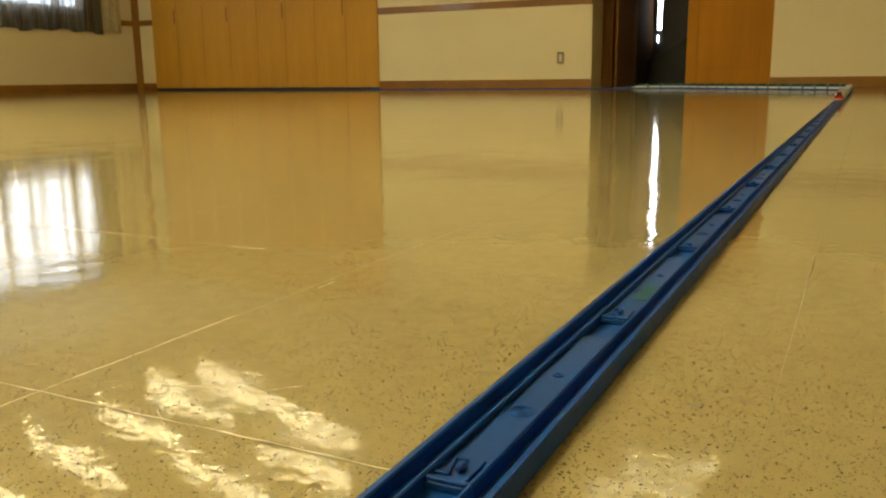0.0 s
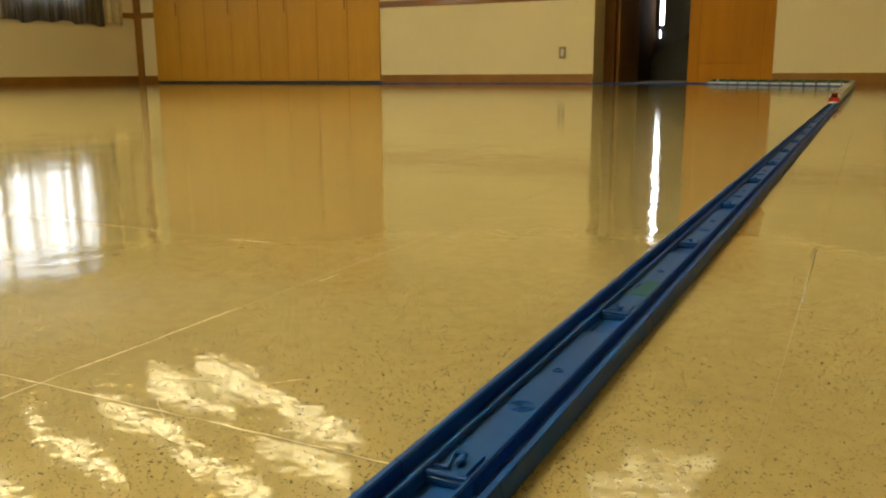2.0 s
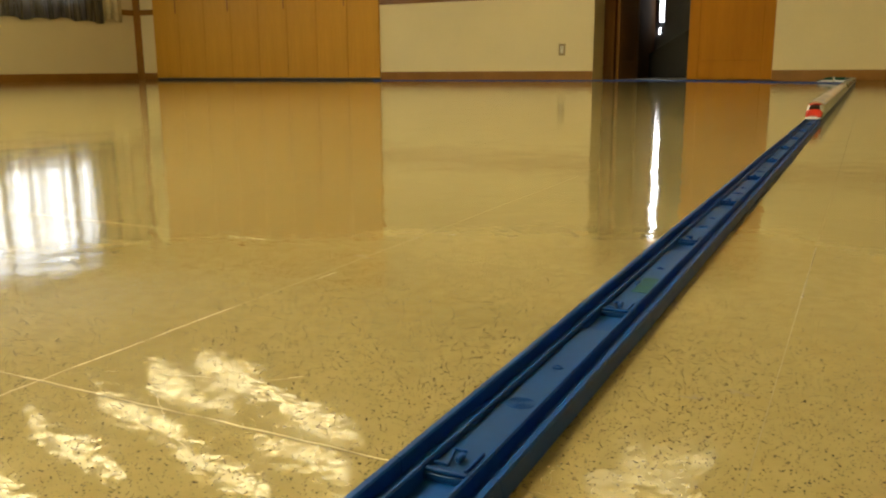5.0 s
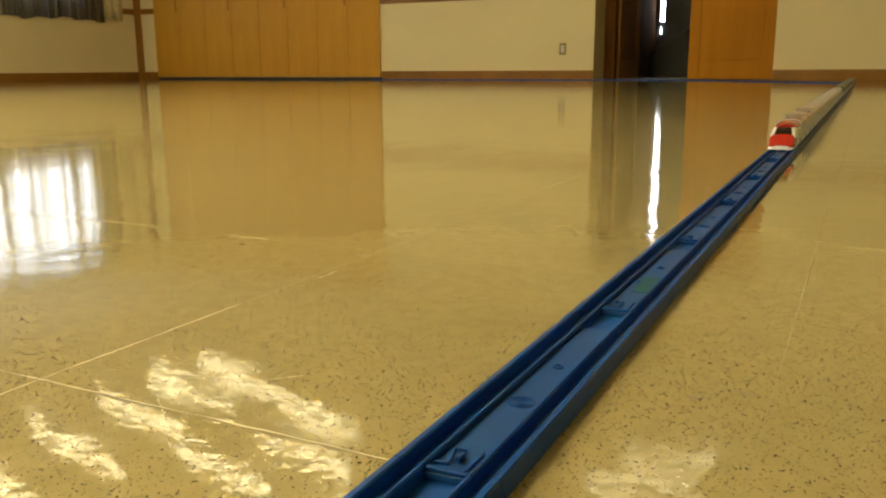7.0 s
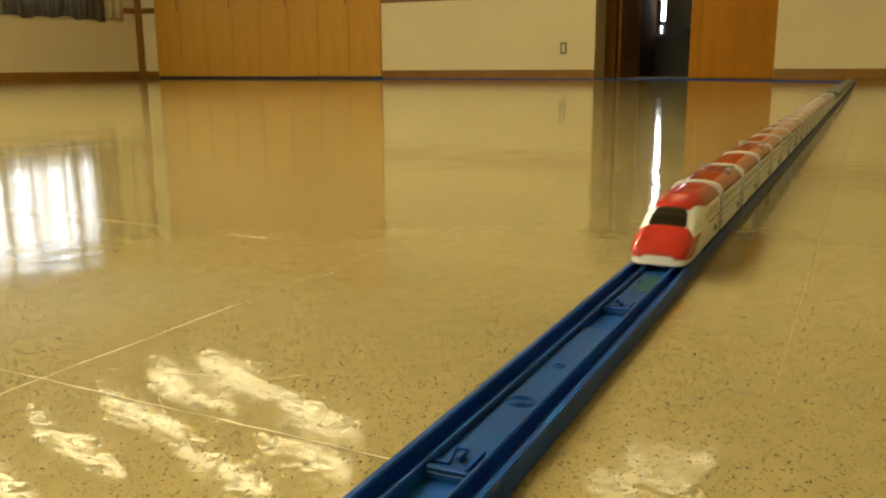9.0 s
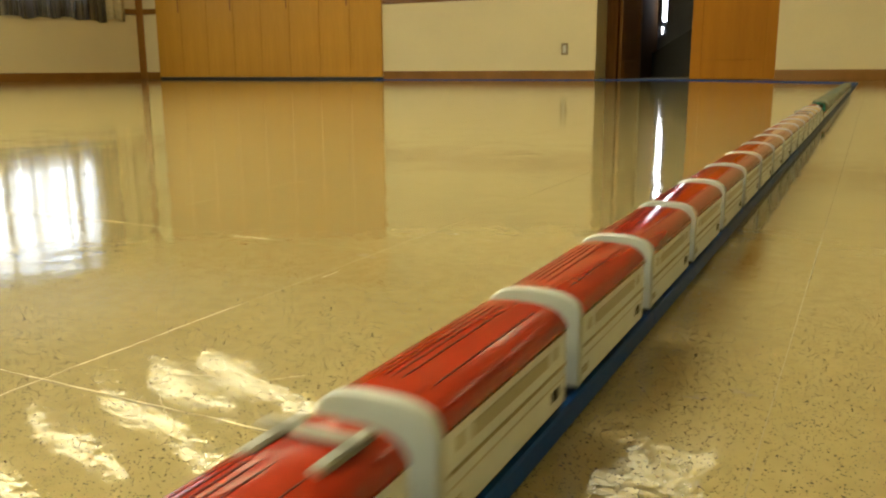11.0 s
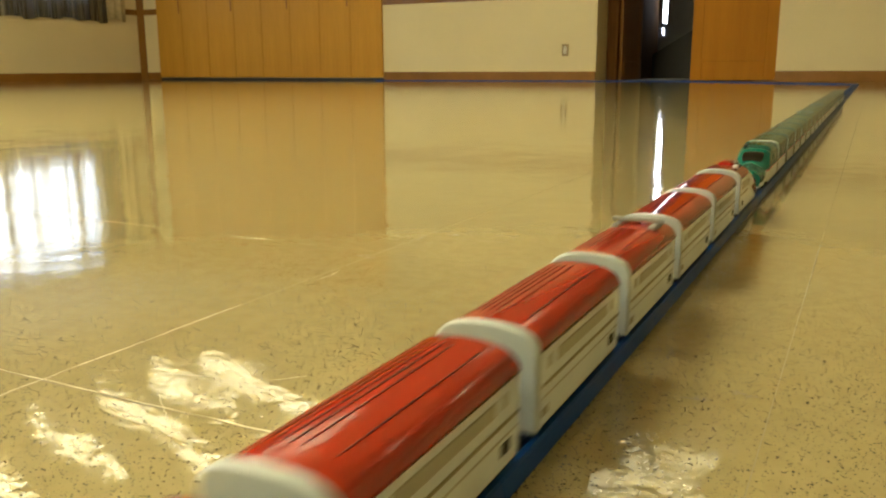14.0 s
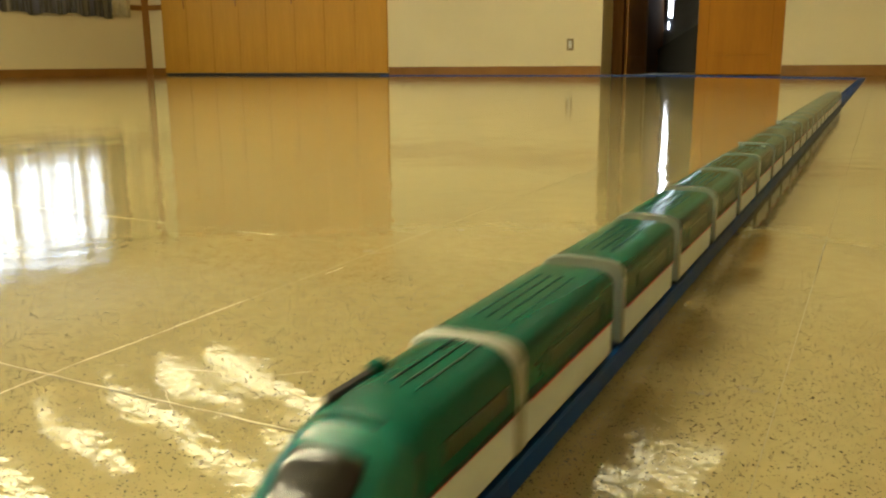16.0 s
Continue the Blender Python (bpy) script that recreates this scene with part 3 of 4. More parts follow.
class Shell:
    """A car body: half width and height along its length, with a rounded-box section."""

    def __init__(self, stations, power=2.6, side=0.745, powers=None):
        self.st, self.fixed, self.side, self.powers = stations, power, side, powers

    def pw(self, y):
        """The squareness of the section at y."""
        pts = self.powers
        if not pts:
            return self.fixed
        if y <= pts[0][0]:
            return pts[0][1]
        for (ya, pa), (yb, pb) in zip(pts, pts[1:]):
            if y <= yb:
                return pa + (pb - pa) * (y - ya) / (yb - ya)
        return pts[-1][1]

    def size(self, y):
        st = self.st
        if y <= st[0][0]:
            return st[0][1:]
        for a, b in zip(st, st[1:]):
            if y <= b[0]:
                k = (y - a[0]) / (b[0] - a[0])
                k = k * k * (3 - 2 * k) * 0.5 + k * 0.5
                return tuple(p + (q - p) * k for p, q in zip(a[1:], b[1:]))
        return st[-1][1:]

    def angle(self, y, z):
        """The parameter, from the crown outwards, at which the skin has the height z."""
        _, zt = self.size(y)
        zs = ZB + (zt - ZB) * self.side
        if z >= zs:
            q = min(1.0, (z - zs) / (zt - zs))
            return CAP * math.acos(q ** (self.pw(y) / 2)) / (math.pi / 2)
        return CAP + (math.pi / 2 - CAP) * min(1.0, (zs - z) / (zs - ZB))

    def point(self, y, th, off=0.0):
        w, zt = self.size(y)
        zs = ZB + (zt - ZB) * self.side
        w, zt, e, a = w + off, zt + off, 2 / self.pw(y), abs(th)
        if a <= CAP:
            u = a / CAP * math.pi / 2
            x, z = w * math.sin(u) ** e, zs + (zt - zs) * max(0.0, math.cos(u)) ** e
        else:
            x, z = w, zs + (ZB - zs) * (a - CAP) / (math.pi / 2 - CAP)
        return Vector((math.copysign(x, th), y, z))

    def top(self, y, x):
        """The height of the skin over x."""
        w, zt = self.size(y)
        zs = ZB + (zt - ZB) * self.side
        return zs + (zt - zs) * max(0.0, 1 - (abs(x) / w) ** self.pw(y)) ** (1 / self.pw(y))


def patch(shell, ys, lo, hi, off, n=18, depth=0.0012):
    """A skin piece of the shell between two angles (functions of y), standing off its surface, with edges that go in."""
    bm = bmesh.new()
    rows = []
    for y in ys:
        a, b = lo(y), hi(y)
        ring = [shell.point(y, a + (b - a) * i / n, off) for i in range(n + 1)]
        first, lastp = shell.point(y, a, off - depth), shell.point(y, b, off - depth)
        rows.append([bm.verts.new(p) for p in [first, *ring, lastp]])
    for r, q in zip(rows, rows[1:]):
        for i in range(len(r) - 1):
            bm.faces.new((r[i], r[i + 1], q[i + 1], q[i]))
    for r, yv, sgn in ((rows[0], ys[0], 1), (rows[-1], ys[-1], -1)):
        inner = [bm.verts.new(v.co + Vector((-v.co.x * 0.06, sgn * 0.0002, -(v.co.z - ZB) * 0.05))) for v in r[1:-1]]
        for i in range(len(inner) - 1):
            f = (r[i + 1], inner[i], inner[i + 1], r[i + 2])
            bm.faces.new(f if sgn > 0 else f[::-1])
    bmesh.ops.remove_doubles(bm, verts=bm.verts, dist=1e-6)
    return bm


def solid(shell, ys, n=40, off=0.0):
    """The whole shell between two ends, closed."""
    bm = bmesh.new()
    rows = [[bm.verts.new(shell.point(y, -math.pi / 2 + math.pi * i / n, off)) for i in range(n + 1)] for y in ys]
    for r, q in zip(rows, rows[1:]):
        for i in range(n):
            bm.faces.new((r[i], r[i + 1], q[i + 1], q[i]))
        bm.faces.new((r[0], q[0], q[-1], r[-1]))
    bm.faces.new(rows[0]), bm.faces.new(rows[-1][::-1])
    return bm


def steps(a, b, n):
    return [a + (b - a) * i / n for i in range(n + 1)]


HALF, TOP = 0.0193, 0.0500
PITCH = 0.126


def side_box(root, name, mat, sgn, y0, y1, z0, z1, x=HALF, t=0.0005, label=""):
    xa, xb = sgn * (x - 0.0008), sgn * (x + t)
    return part(name, box(min(xa, xb), max(xa, xb), y0, y1, z0, z1, 0.0003), mat, root, label)


def running_gear(root, y0, y1):
    """Underframe, two axles with four wheels, and the hanging bogie covers."""
    part("underframe", box(-0.0190, 0.0190, y0 + 0.002, y1 - 0.002, 0.0108, 0.0140, 0.0006), M_UNDER, root, "black plastic underframe")
    for yc in (y0 + 0.022, y1 - 0.022):
        for sgn in (-1, 1):
            part("wheel", tube((sgn * 0.0112, yc, 0.0107), (sgn * 0.0150, yc, 0.0107), 0.0060, 14), M_UNDER, root, "small black wheel", False)


def pantograph(root, y):
    p = part("pantograph", box(-0.0155, 0.0155, y - 0.0016, y + 0.0016, TOP + 0.0016, TOP + 0.0040, 0.0008), M_GREY, root, "folded grey pantograph")
    for sgn in (-1, 1):
        bm = box(sgn * 0.0105 - 0.0022, sgn * 0.0105 + 0.0022, y - 0.013, y + 0.011, TOP - 0.0022, TOP + 0.0014, 0.0007)
        part("pantograph_base", bm, M_GREY, p)


HOOD = Shell([(-0.2, HALF + 0.0004, TOP + 0.0012), (0.2, HALF + 0.0004, TOP + 0.0012)], 2.6, 0.74)


SQUARE_HOOD = Shell([(-0.2, HALF + 0.0004, TOP + 0.0010), (0.2, HALF + 0.0004, TOP + 0.0010)], 3.6, 0.74)


def hood(root, y0, mat, way=1, shell=HOOD, crown=None):
    """The pale gangway hood that stands round the end, a little taller than the roof."""
    if crown:
        for nm, m2, lo, hi in (("hood_crown", crown, -1.02, 1.02), ("hood_side", mat, 1.022, 1.57), ("hood_side", mat, -1.57, -1.022)):
            part(nm, patch(shell, steps(y0, y0 + way * 0.0040, 2), lambda y: lo, lambda y: hi, 0.0003, 16, 0.003), m2, root, "", True)
    bm = bmesh.new()
    n = 40
    rings = []
    for d, off in ((0, -0.0016), (0, -0.0004), (0.0010, 0.0001 if crown else 0.0004), (0.0032, 0.0001 if crown else 0.0004), (0.0040, -0.0004), (0.0040, -0.004)):
        rings.append([bm.verts.new(shell.point(y0 + way * d, -math.pi / 2 + math.pi * i / n, off)) for i in range(n + 1)])
    for r, q in zip(rings, rings[1:]):
        for i in range(n):
            bm.faces.new((r[i], r[i + 1], q[i + 1], q[i]))
    bm.faces.new(rings[0])
    part("end_hood", bm, crown or mat, root, "pale moulded gangway hood", False)


BOX = Shell([(-0.2, HALF, TOP), (0.2, HALF, TOP)])
SQUARE = Shell([(-0.2, HALF, TOP), (0.2, HALF, TOP)], 3.6, 0.74)


# Thin raised strips whose darker colour paints the shade beside each rib.
def roof_ribs(root, y0, y1, mat, xs, shell=BOX):
    for x in xs:
        z = shell.top(0, x) + 0.0006
        part("roof_rib", box(x - 0.00022, x + 0.00022, y0, y1, z - 0.001, z + 0.00025), mat, root)


def red_mid(with_panto):
    root = tagged(empty("toy_train_car"), "white toy train car, glossy red roof" + (" with grey pantograph" if with_panto else ", pale end hood"), "toy train", "cars of the red and green toy train")
    a, b = -PITCH / 2 + 0.001, PITCH / 2 - 0.015
    part("body", solid(BOX, [a + 0.002, b]), M_WHITE, root, "white plastic body")
    zr = 0.0412
    part("roof", patch(BOX, [a + 0.0042, a + 0.0046, a + 0.0054, b - 0.0012, b - 0.0004, b], lambda y: -BOX.angle(y, zr), lambda y: BOX.angle(y, zr), 0.0006, 26), M_RED, root, "glossy red roof", True)
    hood(root, a, M_HOOD)
    for sgn in (-1, 1):
        side_box(root, "window_strip", M_PANE, sgn, a + 0.024, b - 0.020, 0.0326, 0.0378)
        side_box(root, "door_window", M_PANE, sgn, b - 0.0140, b - 0.0105, 0.0330, 0.0378)
        side_box(root, "door_window", M_PANE, sgn, a + 0.0135, a + 0.0170, 0.0330, 0.0378)
        side_box(root, "side_stripe", M_OLIVE, sgn, a + 0.007, b, 0.0272, 0.0284, t=0.0007)
        side_box(root, "side_groove", M_GREYSIDE, sgn, a + 0.007, b, 0.0225, 0.0234, t=0.0004)
        side_box(root, "axle_box", M_UNDER, sgn, b - 0.015, b - 0.008, 0.0168, 0.0212)
        side_box(root, "axle_box", M_OLIVE, sgn, a + 0.007, a + 0.013, 0.0158, 0.0190)
    roof_ribs(root, a + 0.018, b - (0.03 if with_panto else 0.010), M_REDLINE, (-0.0122, -0.0095, -0.0068, -0.0040, -0.0004, 0.0100))
    running_gear(root, a, b)
    if with_panto:
        pantograph(root, b - 0.014)
    return root


def green_mid(with_panto):
    root = tagged(empty("toy_train_car"), "dark green and white toy train car" + (" with grey pantograph" if with_panto else " with pink stripe"), "toy train", "cars of the red and green toy train")
    a, b = -PITCH / 2 + 0.001, PITCH / 2 - 0.015
    part("body", solid(SQUARE, [a + 0.002, b]), M_WHITE, root, "white plastic body")
    zr = 0.0280
    part("roof", patch(SQUARE, [a + 0.0042, a + 0.0046, a + 0.0054, b - 0.0012, b - 0.0004, b], lambda y: -SQUARE.angle(y, zr), lambda y: SQUARE.angle(y, zr), 0.0006, 40), M_GREEN, root, "dark green upper body", True)
    hood(root, a, M_BEIGEHOOD, 1, SQUARE_HOOD, M_GREENHOOD)
    for sgn in (-1, 1):
        side_box(root, "window_strip", M_GREENPANE, sgn, a + 0.026, b - 0.024, 0.0335, 0.0400, t=0.0010)
        side_box(root, "door_window", M_GREENPANE, sgn, b - 0.0165, b - 0.0115, 0.0330, 0.0402, t=0.0010)
        side_box(root, "pink_stripe", M_PINK, sgn, a + 0.0095, b, 0.0266, 0.0277, t=0.0006)
    roof_ribs(root, a + 0.022, b - (0.03 if with_panto else 0.02), M_GREENLINE, (-0.0075, -0.0025, 0.0025, 0.0075), SQUARE)
    running_gear(root, a, b)
    if with_panto:
        pantograph(root, b - 0.014)
    return root


def switch(root, y, x, mat):
    z = BOX.top(0, x)
    part("switch_slot", box(x - 0.0018, x + 0.0018, y - 0.015, y + 0.015, z - 0.0035, z + 0.0016, 0.0006), M_UNDER, root, "black switch slot")
    part("switch_knob", box(x - 0.0024, x + 0.0024, y + 0.008, y + 0.015, z - 0.001, z + 0.0034, 0.0010), mat, root, "small grey switch knob")


RED_NOSE = Shell([(-0.0708, 0.0105, 0.0166), (-0.0703, 0.0136, 0.0182), (-0.0690, 0.0162, 0.0208), (-0.0665, 0.0180, 0.0240), (-0.060, 0.0190, 0.0278), (-0.052, 0.0193, 0.0308),
                  (-0.046, 0.0193, 0.0338), (-0.038, 0.0193, 0.0392), (-0.030, 0.0193, 0.0430), (-0.018, 0.0193, 0.0466), (0.0, 0.0193, 0.0492),
                  (0.02, HALF, TOP), (0.2, HALF, TOP)], 2.5, 0.55, [(-0.0695, 3.6), (-0.045, 3.0), (-0.01, 2.6), (0.02, 2.5)])
NOSE_YS = [-0.0708, -0.0706, -0.0703, -0.0697, -0.0690, -0.0678, -0.0664, -0.064, -0.060, -0.055, -0.05, -0.045, -0.04, -0.035, -0.03, -0.025, -0.02, -0.015, -0.01, -0.005, 0, 0.005, 0.012, 0.02, 0.04, 0.0555]


def skirt(root, sh, ys, low, mat):
    """The apron under the nose: it hangs to the rails in front and rises behind."""
    bm = bmesh.new()
    y_end = ys[-1]
    rings = []
    for y in ys:
        w, _ = sh.size(y)
        k = min(1.0, (y_end - y) / 0.014)
        rings.append([bm.verts.new(p) for p in ((-w, y, ZB + 0.0002), (-w * 0.985, y, ZB - (ZB - low) * k * 0.7), (-w * 0.94, y, ZB - (ZB - low) * k - 0.0001),
                                                (w * 0.94, y, ZB - (ZB - low) * k - 0.0001), (w * 0.985, y, ZB - (ZB - low) * k * 0.7), (w, y, ZB + 0.0002))])
    for r, q in zip(rings, rings[1:]):
        for i in range(6):
            bm.faces.new((r[i], r[(i + 1) % 6], q[(i + 1) % 6], q[i]))
    bm.faces.new(rings[0]), bm.faces.new(rings[-1][::-1])
    part("skirt", bm, mat, root, "white plastic apron")


def red_nose(is_tail):
    root = tagged(empty("toy_train_nose_car"), "red and white streamlined toy train nose, black windscreen", "toy train", "cars of the red and green toy train")
    sh = RED_NOSE
    part("body", solid(sh, NOSE_YS), M_WHITE, root, "white plastic body", False)
    skirt(root, sh, [y for y in NOSE_YS if y <= -0.005], 0.0108, M_WHITE)
    zb = 0.0150
    full = lambda y: sh.angle(y, zb)
    cover = lambda y: full(y) + (0.41 - full(y)) * min(1.0, max(0.0, (y + 0.0545) / 0.0075)) ** 0.8
    ys = [y for y in NOSE_YS if y < -0.0555] + steps(-0.0548, -0.0475, 8)
    part("bonnet", patch(sh, ys, lambda y: -cover(y), cover, 0.0006, 34), M_NOSE_RED, root, "bright red bonnet", True)
    for sgn in (-1, 1):
        p = [sh.point(y, sgn * a, 0.0007) for y, a in ((-0.0672, 0.95), (-0.0635, 0.62), (-0.0615, 0.20))]
        bm = bmesh.new()
        for q, r in zip(p, p[1:]):
            tube(q, r, 0.00025, 6, bm)
        part("bonnet_seam", bm, M_REDLINE, root, "fine seam across the bonnet")
    wid = lambda y: 0.39 - 0.10 * (y + 0.047) / 0.0165 - 0.06 * max(0.0, (-0.044 - y) / 0.003) ** 2 - 0.08 * max(0.0, (y + 0.036) / 0.0055) ** 2
    part("windscreen", patch(sh, steps(-0.0470, -0.0305, 10), lambda y: -wid(y), wid, 0.0010, 16), M_BLACK, root, "black glossy windscreen", True)
    ys = [-0.0298, -0.026, -0.022, -0.018, -0.014, -0.010, -0.005, 0, 0.005, 0.010, 0.015, 0.02, 0.04, 0.0545, 0.0552, 0.0555]
    rw = lambda y: 0.36 + (sh.angle(y, 0.0412) - 0.36) * min(1.0, max(0.0, (y + 0.0298) / 0.026))
    part("roof", patch(sh, ys, lambda y: -rw(y), rw, 0.0006, 26), M_NOSE_RED, root, "glossy red roof", True)
    for sgn in (-1, 1):
        ys2 = steps(-0.0547, -0.0215, 8)
        low = lambda y: sh.angle(y, zb + 0.0118 * (y + 0.0547) / 0.0332)
        hi = lambda y: sh.angle(y, min(0.0272, sh.size(y)[1] - 0.002))
        if sgn > 0:
            bm = patch(sh, ys2, hi, low, 0.0006, 6)
        else:
            bm = patch(sh, ys2, lambda y: -low(y), lambda y: -hi(y), 0.0006, 6)
        part("red_wedge", bm, M_NOSE_RED, root, "pointed red side flash", True)
        side_box(root, "side_window", M_PANE, sgn, 0.010, 0.046, 0.0315, 0.0382)
        side_box(root, "door_window", M_PANE, sgn, -0.002, 0.004, 0.0305, 0.0370)
        side_box(root, "side_stripe", M_OLIVE, sgn, 0.008, 0.0555, 0.0272, 0.0284, t=0.0007)
        side_box(root, "axle_box", M_UNDER, sgn, 0.036, 0.043, 0.0168, 0.0212)
    running_gear(root, -0.052, 0.0555)
    if is_tail:
        roof_ribs(root, 0.014, 0.053, M_REDLINE, (-0.0015, 0.0025, 0.0065, 0.0105, 0.0135))
        # dark strips painting the shade of grooves in the cover
        for x in (-0.0035, 0.0005, 0.0045):
            part("cover_groove", box(x - 0.0003, x + 0.0003, -0.013, 0.011, TOP + 0.0008, TOP + 0.0022), M_REDLINE, root, "groove in the motor cover, its shade painted dark")
        part("roof_cover", box(-0.0060, 0.0085, -0.018, 0.013, TOP - 0.006, TOP + 0.0020, 0.0026, seg=3), M_NOSE_RED, root, "raised red motor cover", True)
        switch(root, 0.022, -0.0105, M_KNOB)
        hood(root, 0.0650, M_HOOD, -1)
        part("coupler", box(-0.0062, 0.0062, -0.104, -0.058, 0.0175, 0.0235, 0.0012, seg=2), M_IVORY, root, "ivory coupling arm")
        disc = bmesh.new()
        disc_ring(disc, 0, -0.086, 0.0234, 0.0, 0.0022, 0.0005, 14)
        part("coupler_pin", disc, M_PANE, root)
    return root


GREEN_NOSE = Shell([(-0.078, 0.0150, 0.0265), (-0.072, 0.0160, 0.0286), (-0.060, 0.0168, 0.0302), (-0.045, 0.0180, 0.0317), (-0.033, 0.0190, 0.0330),
                    (-0.027, 0.0193, 0.0352), (-0.012, 0.0193, 0.0430), (0.0, HALF, 0.0474), (0.012, HALF, 0.0496), (0.2, HALF, TOP)],
                   3.3, 0.50, [(-0.078, 2.8), (-0.068, 1.9), (-0.052, 1.35), (-0.036, 1.5), (-0.020, 2.6), (0.0, 3.3)])
GREEN_YS = [-0.078, -0.0765, -0.074, -0.070, -0.066, -0.062, -0.057, -0.052, -0.046, -0.04, -0.034, -0.028, -0.022, -0.016, -0.01, -0.004, 0.002, 0.008, 0.014, 0.02, 0.045, 0.0735]


def green_nose():
    root = tagged(empty("toy_train_nose_car"), "green and white streamlined toy train nose, open coupling mouth", "toy train", "cars of the red and green toy train")
    sh = GREEN_NOSE
    part("body", solid(sh, GREEN_YS), M_WHITE, root, "white plastic lower body")
    skirt(root, sh, [y for y in GREEN_YS if y <= -0.004], 0.0108, M_WHITE)

    def zl(y):
        """The line between green and white: it drops round the mouth."""
        k = min(1.0, max(0.0, (-y - 0.038) / 0.026))
        return 0.0275 - 0.0022 * min(1.0, max(0.0, (-y - 0.004) / 0.04)) - 0.0090 * k * k * (3 - 2 * k)

    part("upper_nose", patch(sh, GREEN_YS[:17], lambda y: -sh.angle(y, zl(y)), lambda y: sh.angle(y, zl(y)), 0.0006, 40), M_NOSE_GREEN, root, "bright green nose", True)
    part("roof", patch(sh, [0.002, 0.0025, 0.0035, *GREEN_YS[17:-1], 0.0725, 0.0732, 0.0735], lambda y: -sh.angle(y, 0.0275), lambda y: sh.angle(y, 0.0275), 0.0007, 40), M_GREEN, root, "dark green upper body", True)
    wid = lambda y: 0.36 - 0.10 * max(0.0, (y + 0.020) / 0.009) ** 2 - 0.08 * max(0.0, (-0.026 - y) / 0.004) ** 2
    part("windscreen", patch(sh, steps(-0.0290, -0.0115, 8), lambda y: -wid(y), lambda y: wid(y), 0.0011, 16), M_BLACK, root, "black glossy windscreen", True)
    # solid black ellipsoid in place of the shaded hollow of the mouth
    bm = bmesh.new()
    bmesh.ops.create_uvsphere(bm, u_segments=20, v_segments=12, radius=1, matrix=Matrix.Translation((0, -0.0784, 0.0184)) @ Matrix.Diagonal((0.0118, 0.0030, 0.0072, 1)))
    part("mouth_rim", solid(sh, [-0.0785, -0.0779], 40, 0.0004), M_NOSE_GREEN, root, "green rim round the mouth")
    part("coupling_mouth", bm, M_UNDER, root, "black bulge painting the shade inside the coupling mouth", True)
    for sgn in (-1, 1):
        side_box(root, "pink_stripe", M_PINK, sgn, -0.004, 0.0735, 0.0266, 0.0277, t=0.0006)
        low = (lambda y: sh.angle(y, zl(y) + 0.0002)) if sgn > 0 else (lambda y: -sh.angle(y, zl(y) - 0.0010))
        high = (lambda y: sh.angle(y, zl(y) - 0.0010)) if sgn > 0 else (lambda y: -sh.angle(y, zl(y) + 0.0002))
        part("pink_stripe", patch(sh, steps(-0.037, -0.0045, 12), low, high, 0.0008, 2), M_PINK, root)
        side_box(root, "window_strip", M_GREENPANE, sgn, 0.012, 0.058, 0.0335, 0.0400, t=0.0010)
    roof_ribs(root, 0.022, 0.066, M_GREENLINE, (-0.0025, 0.0025, 0.0075))
    switch(root, 0.020, -0.0125, M_GREEN)
    hood(root, 0.0690, M_BEIGEHOOD, -1, SQUARE_HOOD)
    running_gear(root, -0.052, 0.0735)
    return root


cars = []                                  # (object, distance of its middle behind the red nose, turned round)
red_protos = {False: red_mid(False), True: red_mid(True)}
green_protos = {False: green_mid(False), True: green_mid(True)}
PARK = pose(0, -3.0, 0)
N_RED, N_GREEN = 18, 20
RED_BAND, GREEN_TIP, GREEN_BAND = 0.131, 2.602, 0.1465
cars.append((red_nose(False), 0.0695, False))
used = set()


def take(protos, key):
    if (id(protos), key) in used:
        return copy_thing(protos[key], PARK)
    used.add((id(protos), key))
    return protos[key]


for k in range(N_RED):
    cars.append((take(red_protos, k in (0, 2, 15)), RED_BAND + PITCH * (k + 0.5), False))
tail_front = RED_BAND + PITCH * N_RED
cars.append((red_nose(True), tail_front + 0.0745, True))
cars.append((green_nose(), GREEN_TIP + 0.078, False))
for k in range(N_GREEN):
    cars.append((take(green_protos, k in (5, 8)), GREEN_TIP + GREEN_BAND + PITCH * (k + 0.5), False))
cars.append((copy_thing([c for c, d, r in cars if c.name.startswith("toy_train_nose")][-1], PARK), GREEN_TIP + GREEN_BAND + PITCH * N_GREEN + 0.078, True))


# ---- floor marks ----
def scuff(x, y, size, seed):
    rnd = random.Random(seed)
    bm = bmesh.new()
    for _ in range(7):
        a, r = rnd.uniform(0, 6.28), rnd.uniform(0, size)
        px, py = x + r * math.cos(a), y + r * 0.6 * math.sin(a)
        q = rnd.uniform(-0.5, 0.5)
        d, w = Vector((math.cos(q), math.sin(q), 0)) * rnd.uniform(0.2, 0.6) * size, Vector((-math.sin(q), math.cos(q), 0)) * 0.0006
        p = Vector((px, py, 0.0003))
        bm.faces.new([bm.verts.new(v) for v in (p - d, p + w, p + d, p - w)])
    tagged(part("scuff_mark", bm, M_SCUFF), "dark scuff on the waxed floor", "scuff", "floor scuffs", "structure")


for i, (x, y, sz) in enumerate([(-0.215, 0.295, 0.009), (0.060, 0.117, 0.007), (0.078, 0.132, 0.006), (-0.19, 0.40, 0.008)]):
    scuff(x, y, sz, i)


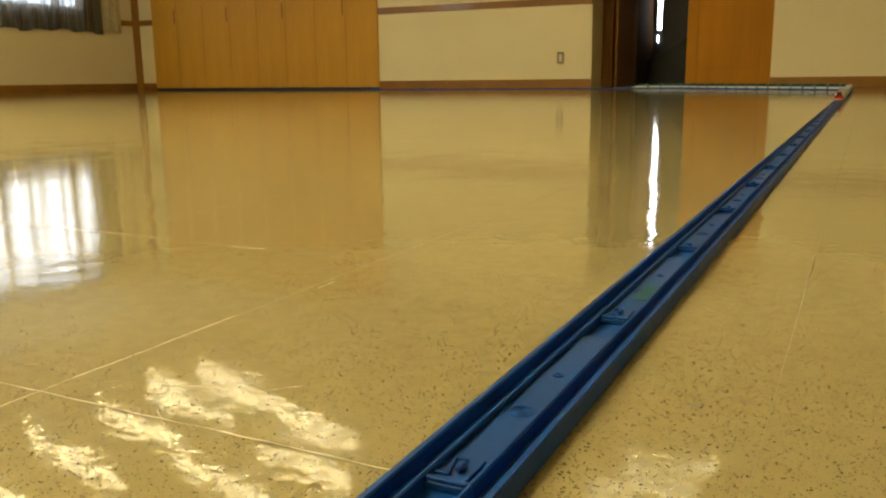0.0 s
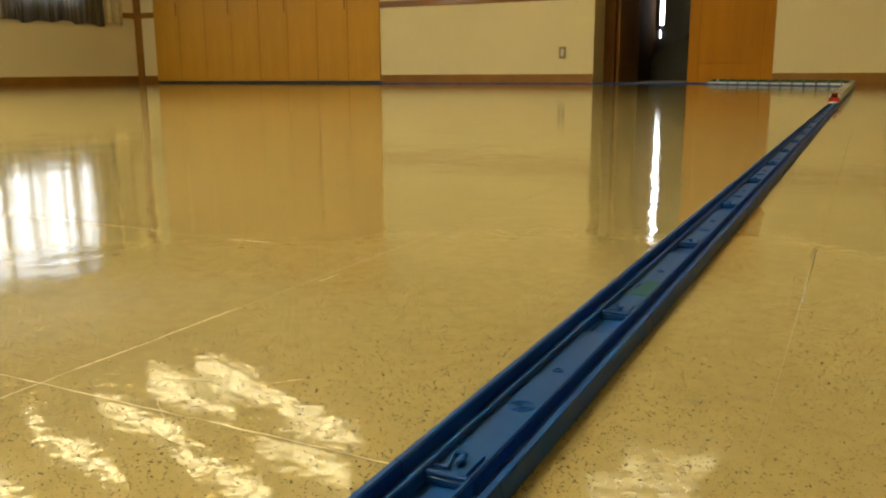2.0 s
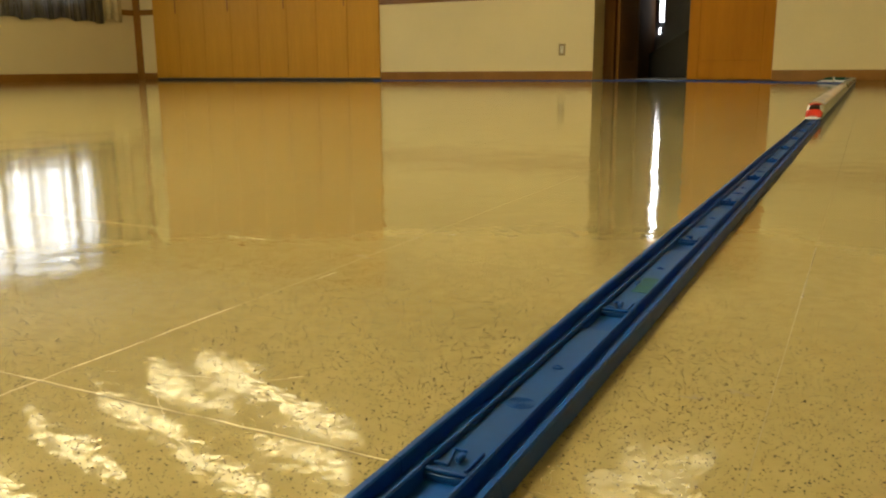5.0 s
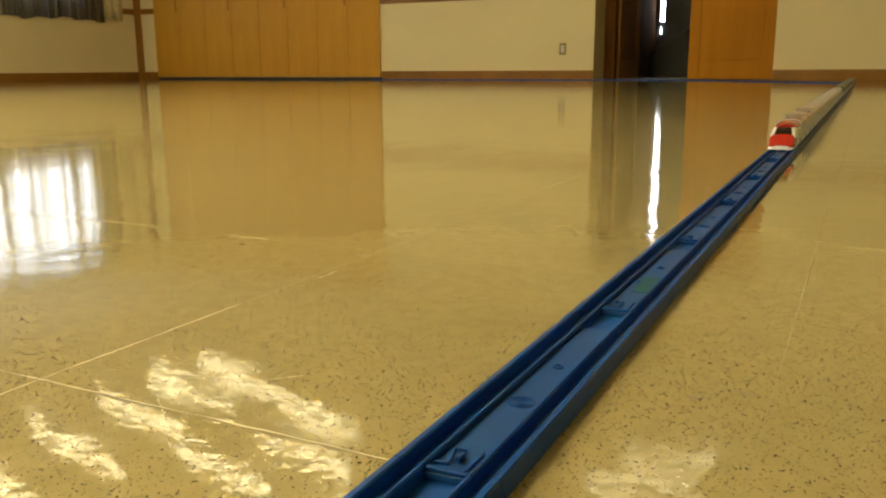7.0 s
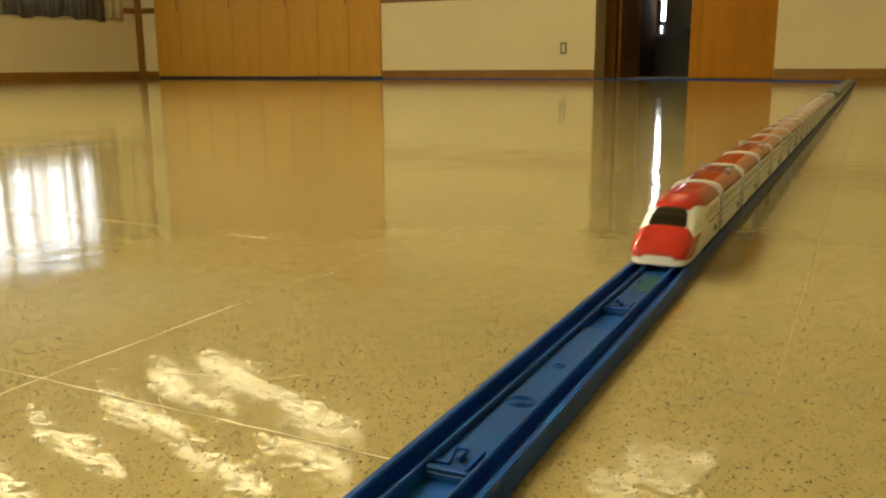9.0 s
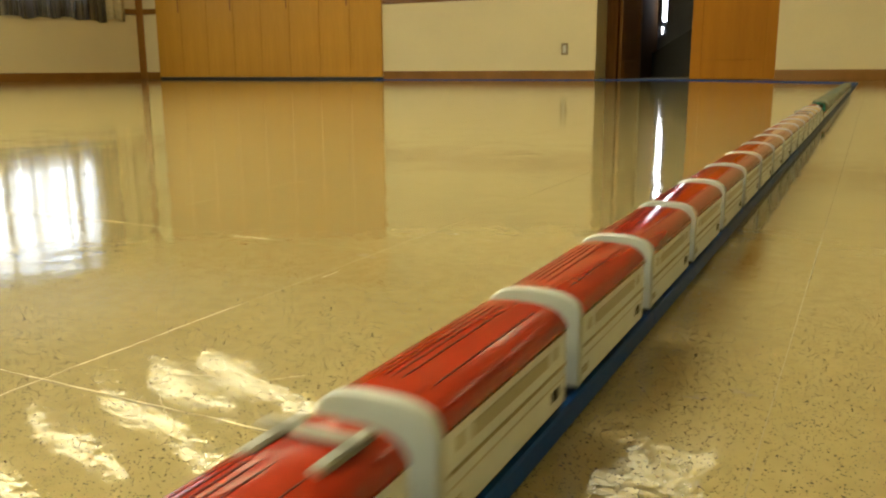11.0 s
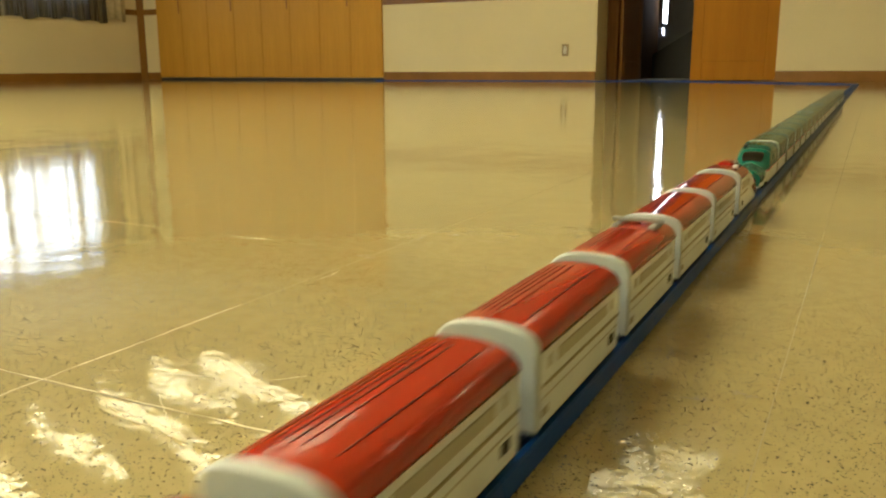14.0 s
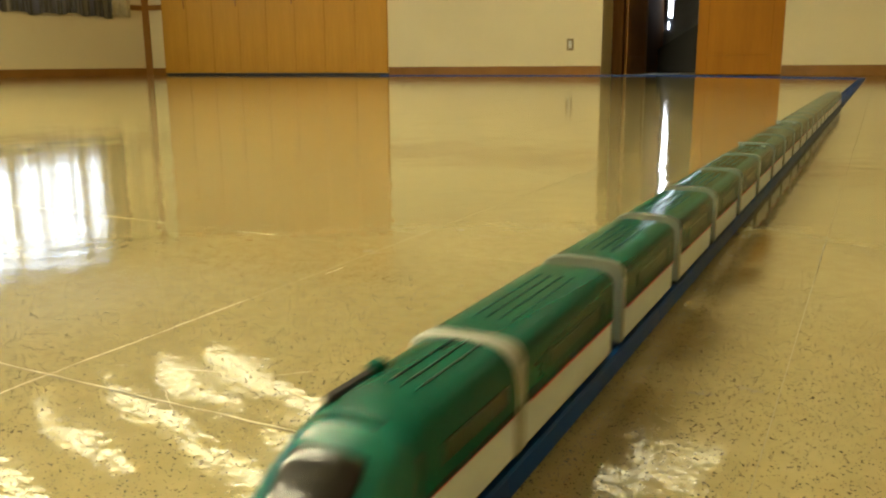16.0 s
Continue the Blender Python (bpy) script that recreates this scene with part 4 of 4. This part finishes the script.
def scratch(x0, y0, x1, y1, w, mat, label):
    """A thin uneven line worn into the wax."""
    rnd = random.Random(int((x0 + y0) * 1e4))
    a, b = Vector((x0, y0, 0.0002)), Vector((x1, y1, 0.0002))
    side = Vector((a.y - b.y, b.x - a.x, 0)).normalized()
    bm = bmesh.new()
    pts = [a + (b - a) * (k / 12) + side * rnd.uniform(-0.0006, 0.0006) for k in range(13)]
    wid = [w * rnd.uniform(0.3, 1.0) * min(1, 4 * k / 12 + 0.1, 4 * (12 - k) / 12 + 0.1) for k in range(13)]
    rows = [(bm.verts.new(p - side * q / 2), bm.verts.new(p + side * q / 2)) for p, q in zip(pts, wid)]
    for (p, q), (r, t) in zip(rows, rows[1:]):
        bm.faces.new((p, q, t, r))
    tagged(part("floor_scratch", bm, mat), label, "scratch", "floor scratches", "structure")


for seg in ((-0.211, 0.366, -0.211, 0.384), (-0.190, 0.383, -0.134, 0.389), (-0.094, 0.390, -0.074, 0.400), (-0.314, 0.360, -0.236, 0.373), (0.0905, 0.471, 0.0905, 0.397)):
    scratch(*seg, 0.0007, M_SCUFF, "thin dark crack in the floor wax")
for seg in ((-0.171, 0.040, -0.139, 0.049), (-0.196, 0.032, -0.188, 0.035), (-0.36, 0.310, -0.317, 0.316), (-0.206, 0.220, -0.206, 0.248), (-0.15, 0.02, -0.13, 0.004), (-0.118, 0.055, -0.105, 0.068)):
    scratch(*seg, 0.0006, M_WAX, "thin pale scratch in the floor wax")
for k in range(6):
    xa = -0.70 + 0.115 * k
    scratch(xa, 0.0106, xa + 0.122, 0.0104, 0.0014, M_WAX, "pale ridge of old wax along a tile joint")
    scratch(xa, 0.0090, xa + 0.122, 0.0092, 0.0007, M_SCUFF, "thin dark line beside a tile joint")
for ya, yb in ((-0.05, 0.02), (0.012, 0.08), (0.075, 0.150)):
    scratch(-0.2128, ya, -0.2122, yb, 0.0010, M_WAX, "pale ridge of old wax along a tile joint")
for seg in ((-0.68, 0.325, -0.55, 0.322), (-0.56, 0.322, -0.43, 0.318), (-0.365, 0.3155, -0.320, 0.3163)):
    scratch(*seg, 0.0013, M_WAX, "pale ridge of old wax along a tile joint")


# ---- floor tiles, nearest as single pieces ----
def tile_mesh(name):
    h, c = TILE / 2 - 0.00016, 0.0002
    lo = [(-h, -h), (h, -h), (h, h), (-h, h)]
    hi = [(x - math.copysign(c, x), y - math.copysign(c, y)) for x, y in lo]
    me = bpy.data.meshes.new(name)
    v = [(x, y, -0.0003) for x, y in lo] + [(x, y, -0.0001) for x, y in lo] + [(x, y, 0.0) for x, y in hi]
    f = [(8, 9, 10, 11)]
    for i in range(4):
        j = (i + 1) % 4
        f += [(i, j, 4 + j, 4 + i), (4 + i, 4 + j, 8 + j, 8 + i)]
    me.from_pydata(v, [], f)
    me.materials.append(M_FLOOR)
    return me


t_mesh = tile_mesh("tile")
verts, faces = [], []
base_v = [tuple(v.co) for v in t_mesh.vertices]
base_f = [tuple(p.vertices) for p in t_mesh.polygons]
i0, i1 = int((LEFT_X - TILE_X) / TILE) - 1, int((RIGHT_X - TILE_X) / TILE) + 1
j0, j1 = int((FRONT_Y - TILE_Y) / TILE) - 1, int((WALL_Y + 0.38 - TILE_Y) / TILE) + 1
for i in range(i0, i1 + 1):
    for j in range(j0, j1 + 1):
        x, y = TILE_X + (i + 0.5) * TILE, TILE_Y + (j + 0.5) * TILE
        if -3.2 < x < 0.9 and -0.25 < y < 6.2 and abs(x + 0.45 * y) < 0.9 + 0.22 * y:
            t = new("tile", t_mesh)
            t.location = (x, y, 0)
            t.parent = floor
        else:
            k = len(verts)
            verts += [(x + a, y + b, c) for a, b, c in base_v]
            faces += [tuple(k + q for q in f) for f in base_f]
me = bpy.data.meshes.new("far_tiles")
me.from_pydata(verts, [], faces)
me.materials.append(M_FLOOR)
far = tagged(new("far_tiles", me), kind="stuff")
far.parent = floor

# ---- what moves ----
NOSE_9, SPEED = 0.318, 0.4365              # the red nose's distance from the first joint at 9 s, and the train's speed


def motions():
    for car, behind, turned in cars:
        rows = []
        for i in range(81):
            t = i * 0.2
            m = path_pose(NOSE_9 + SPEED * (9 - t) + behind)
            if turned:
                m = m @ pose(0, 0, 0, 0, 0, 180)
            rows.append((t, m))
        walk(car, rows)


motions()
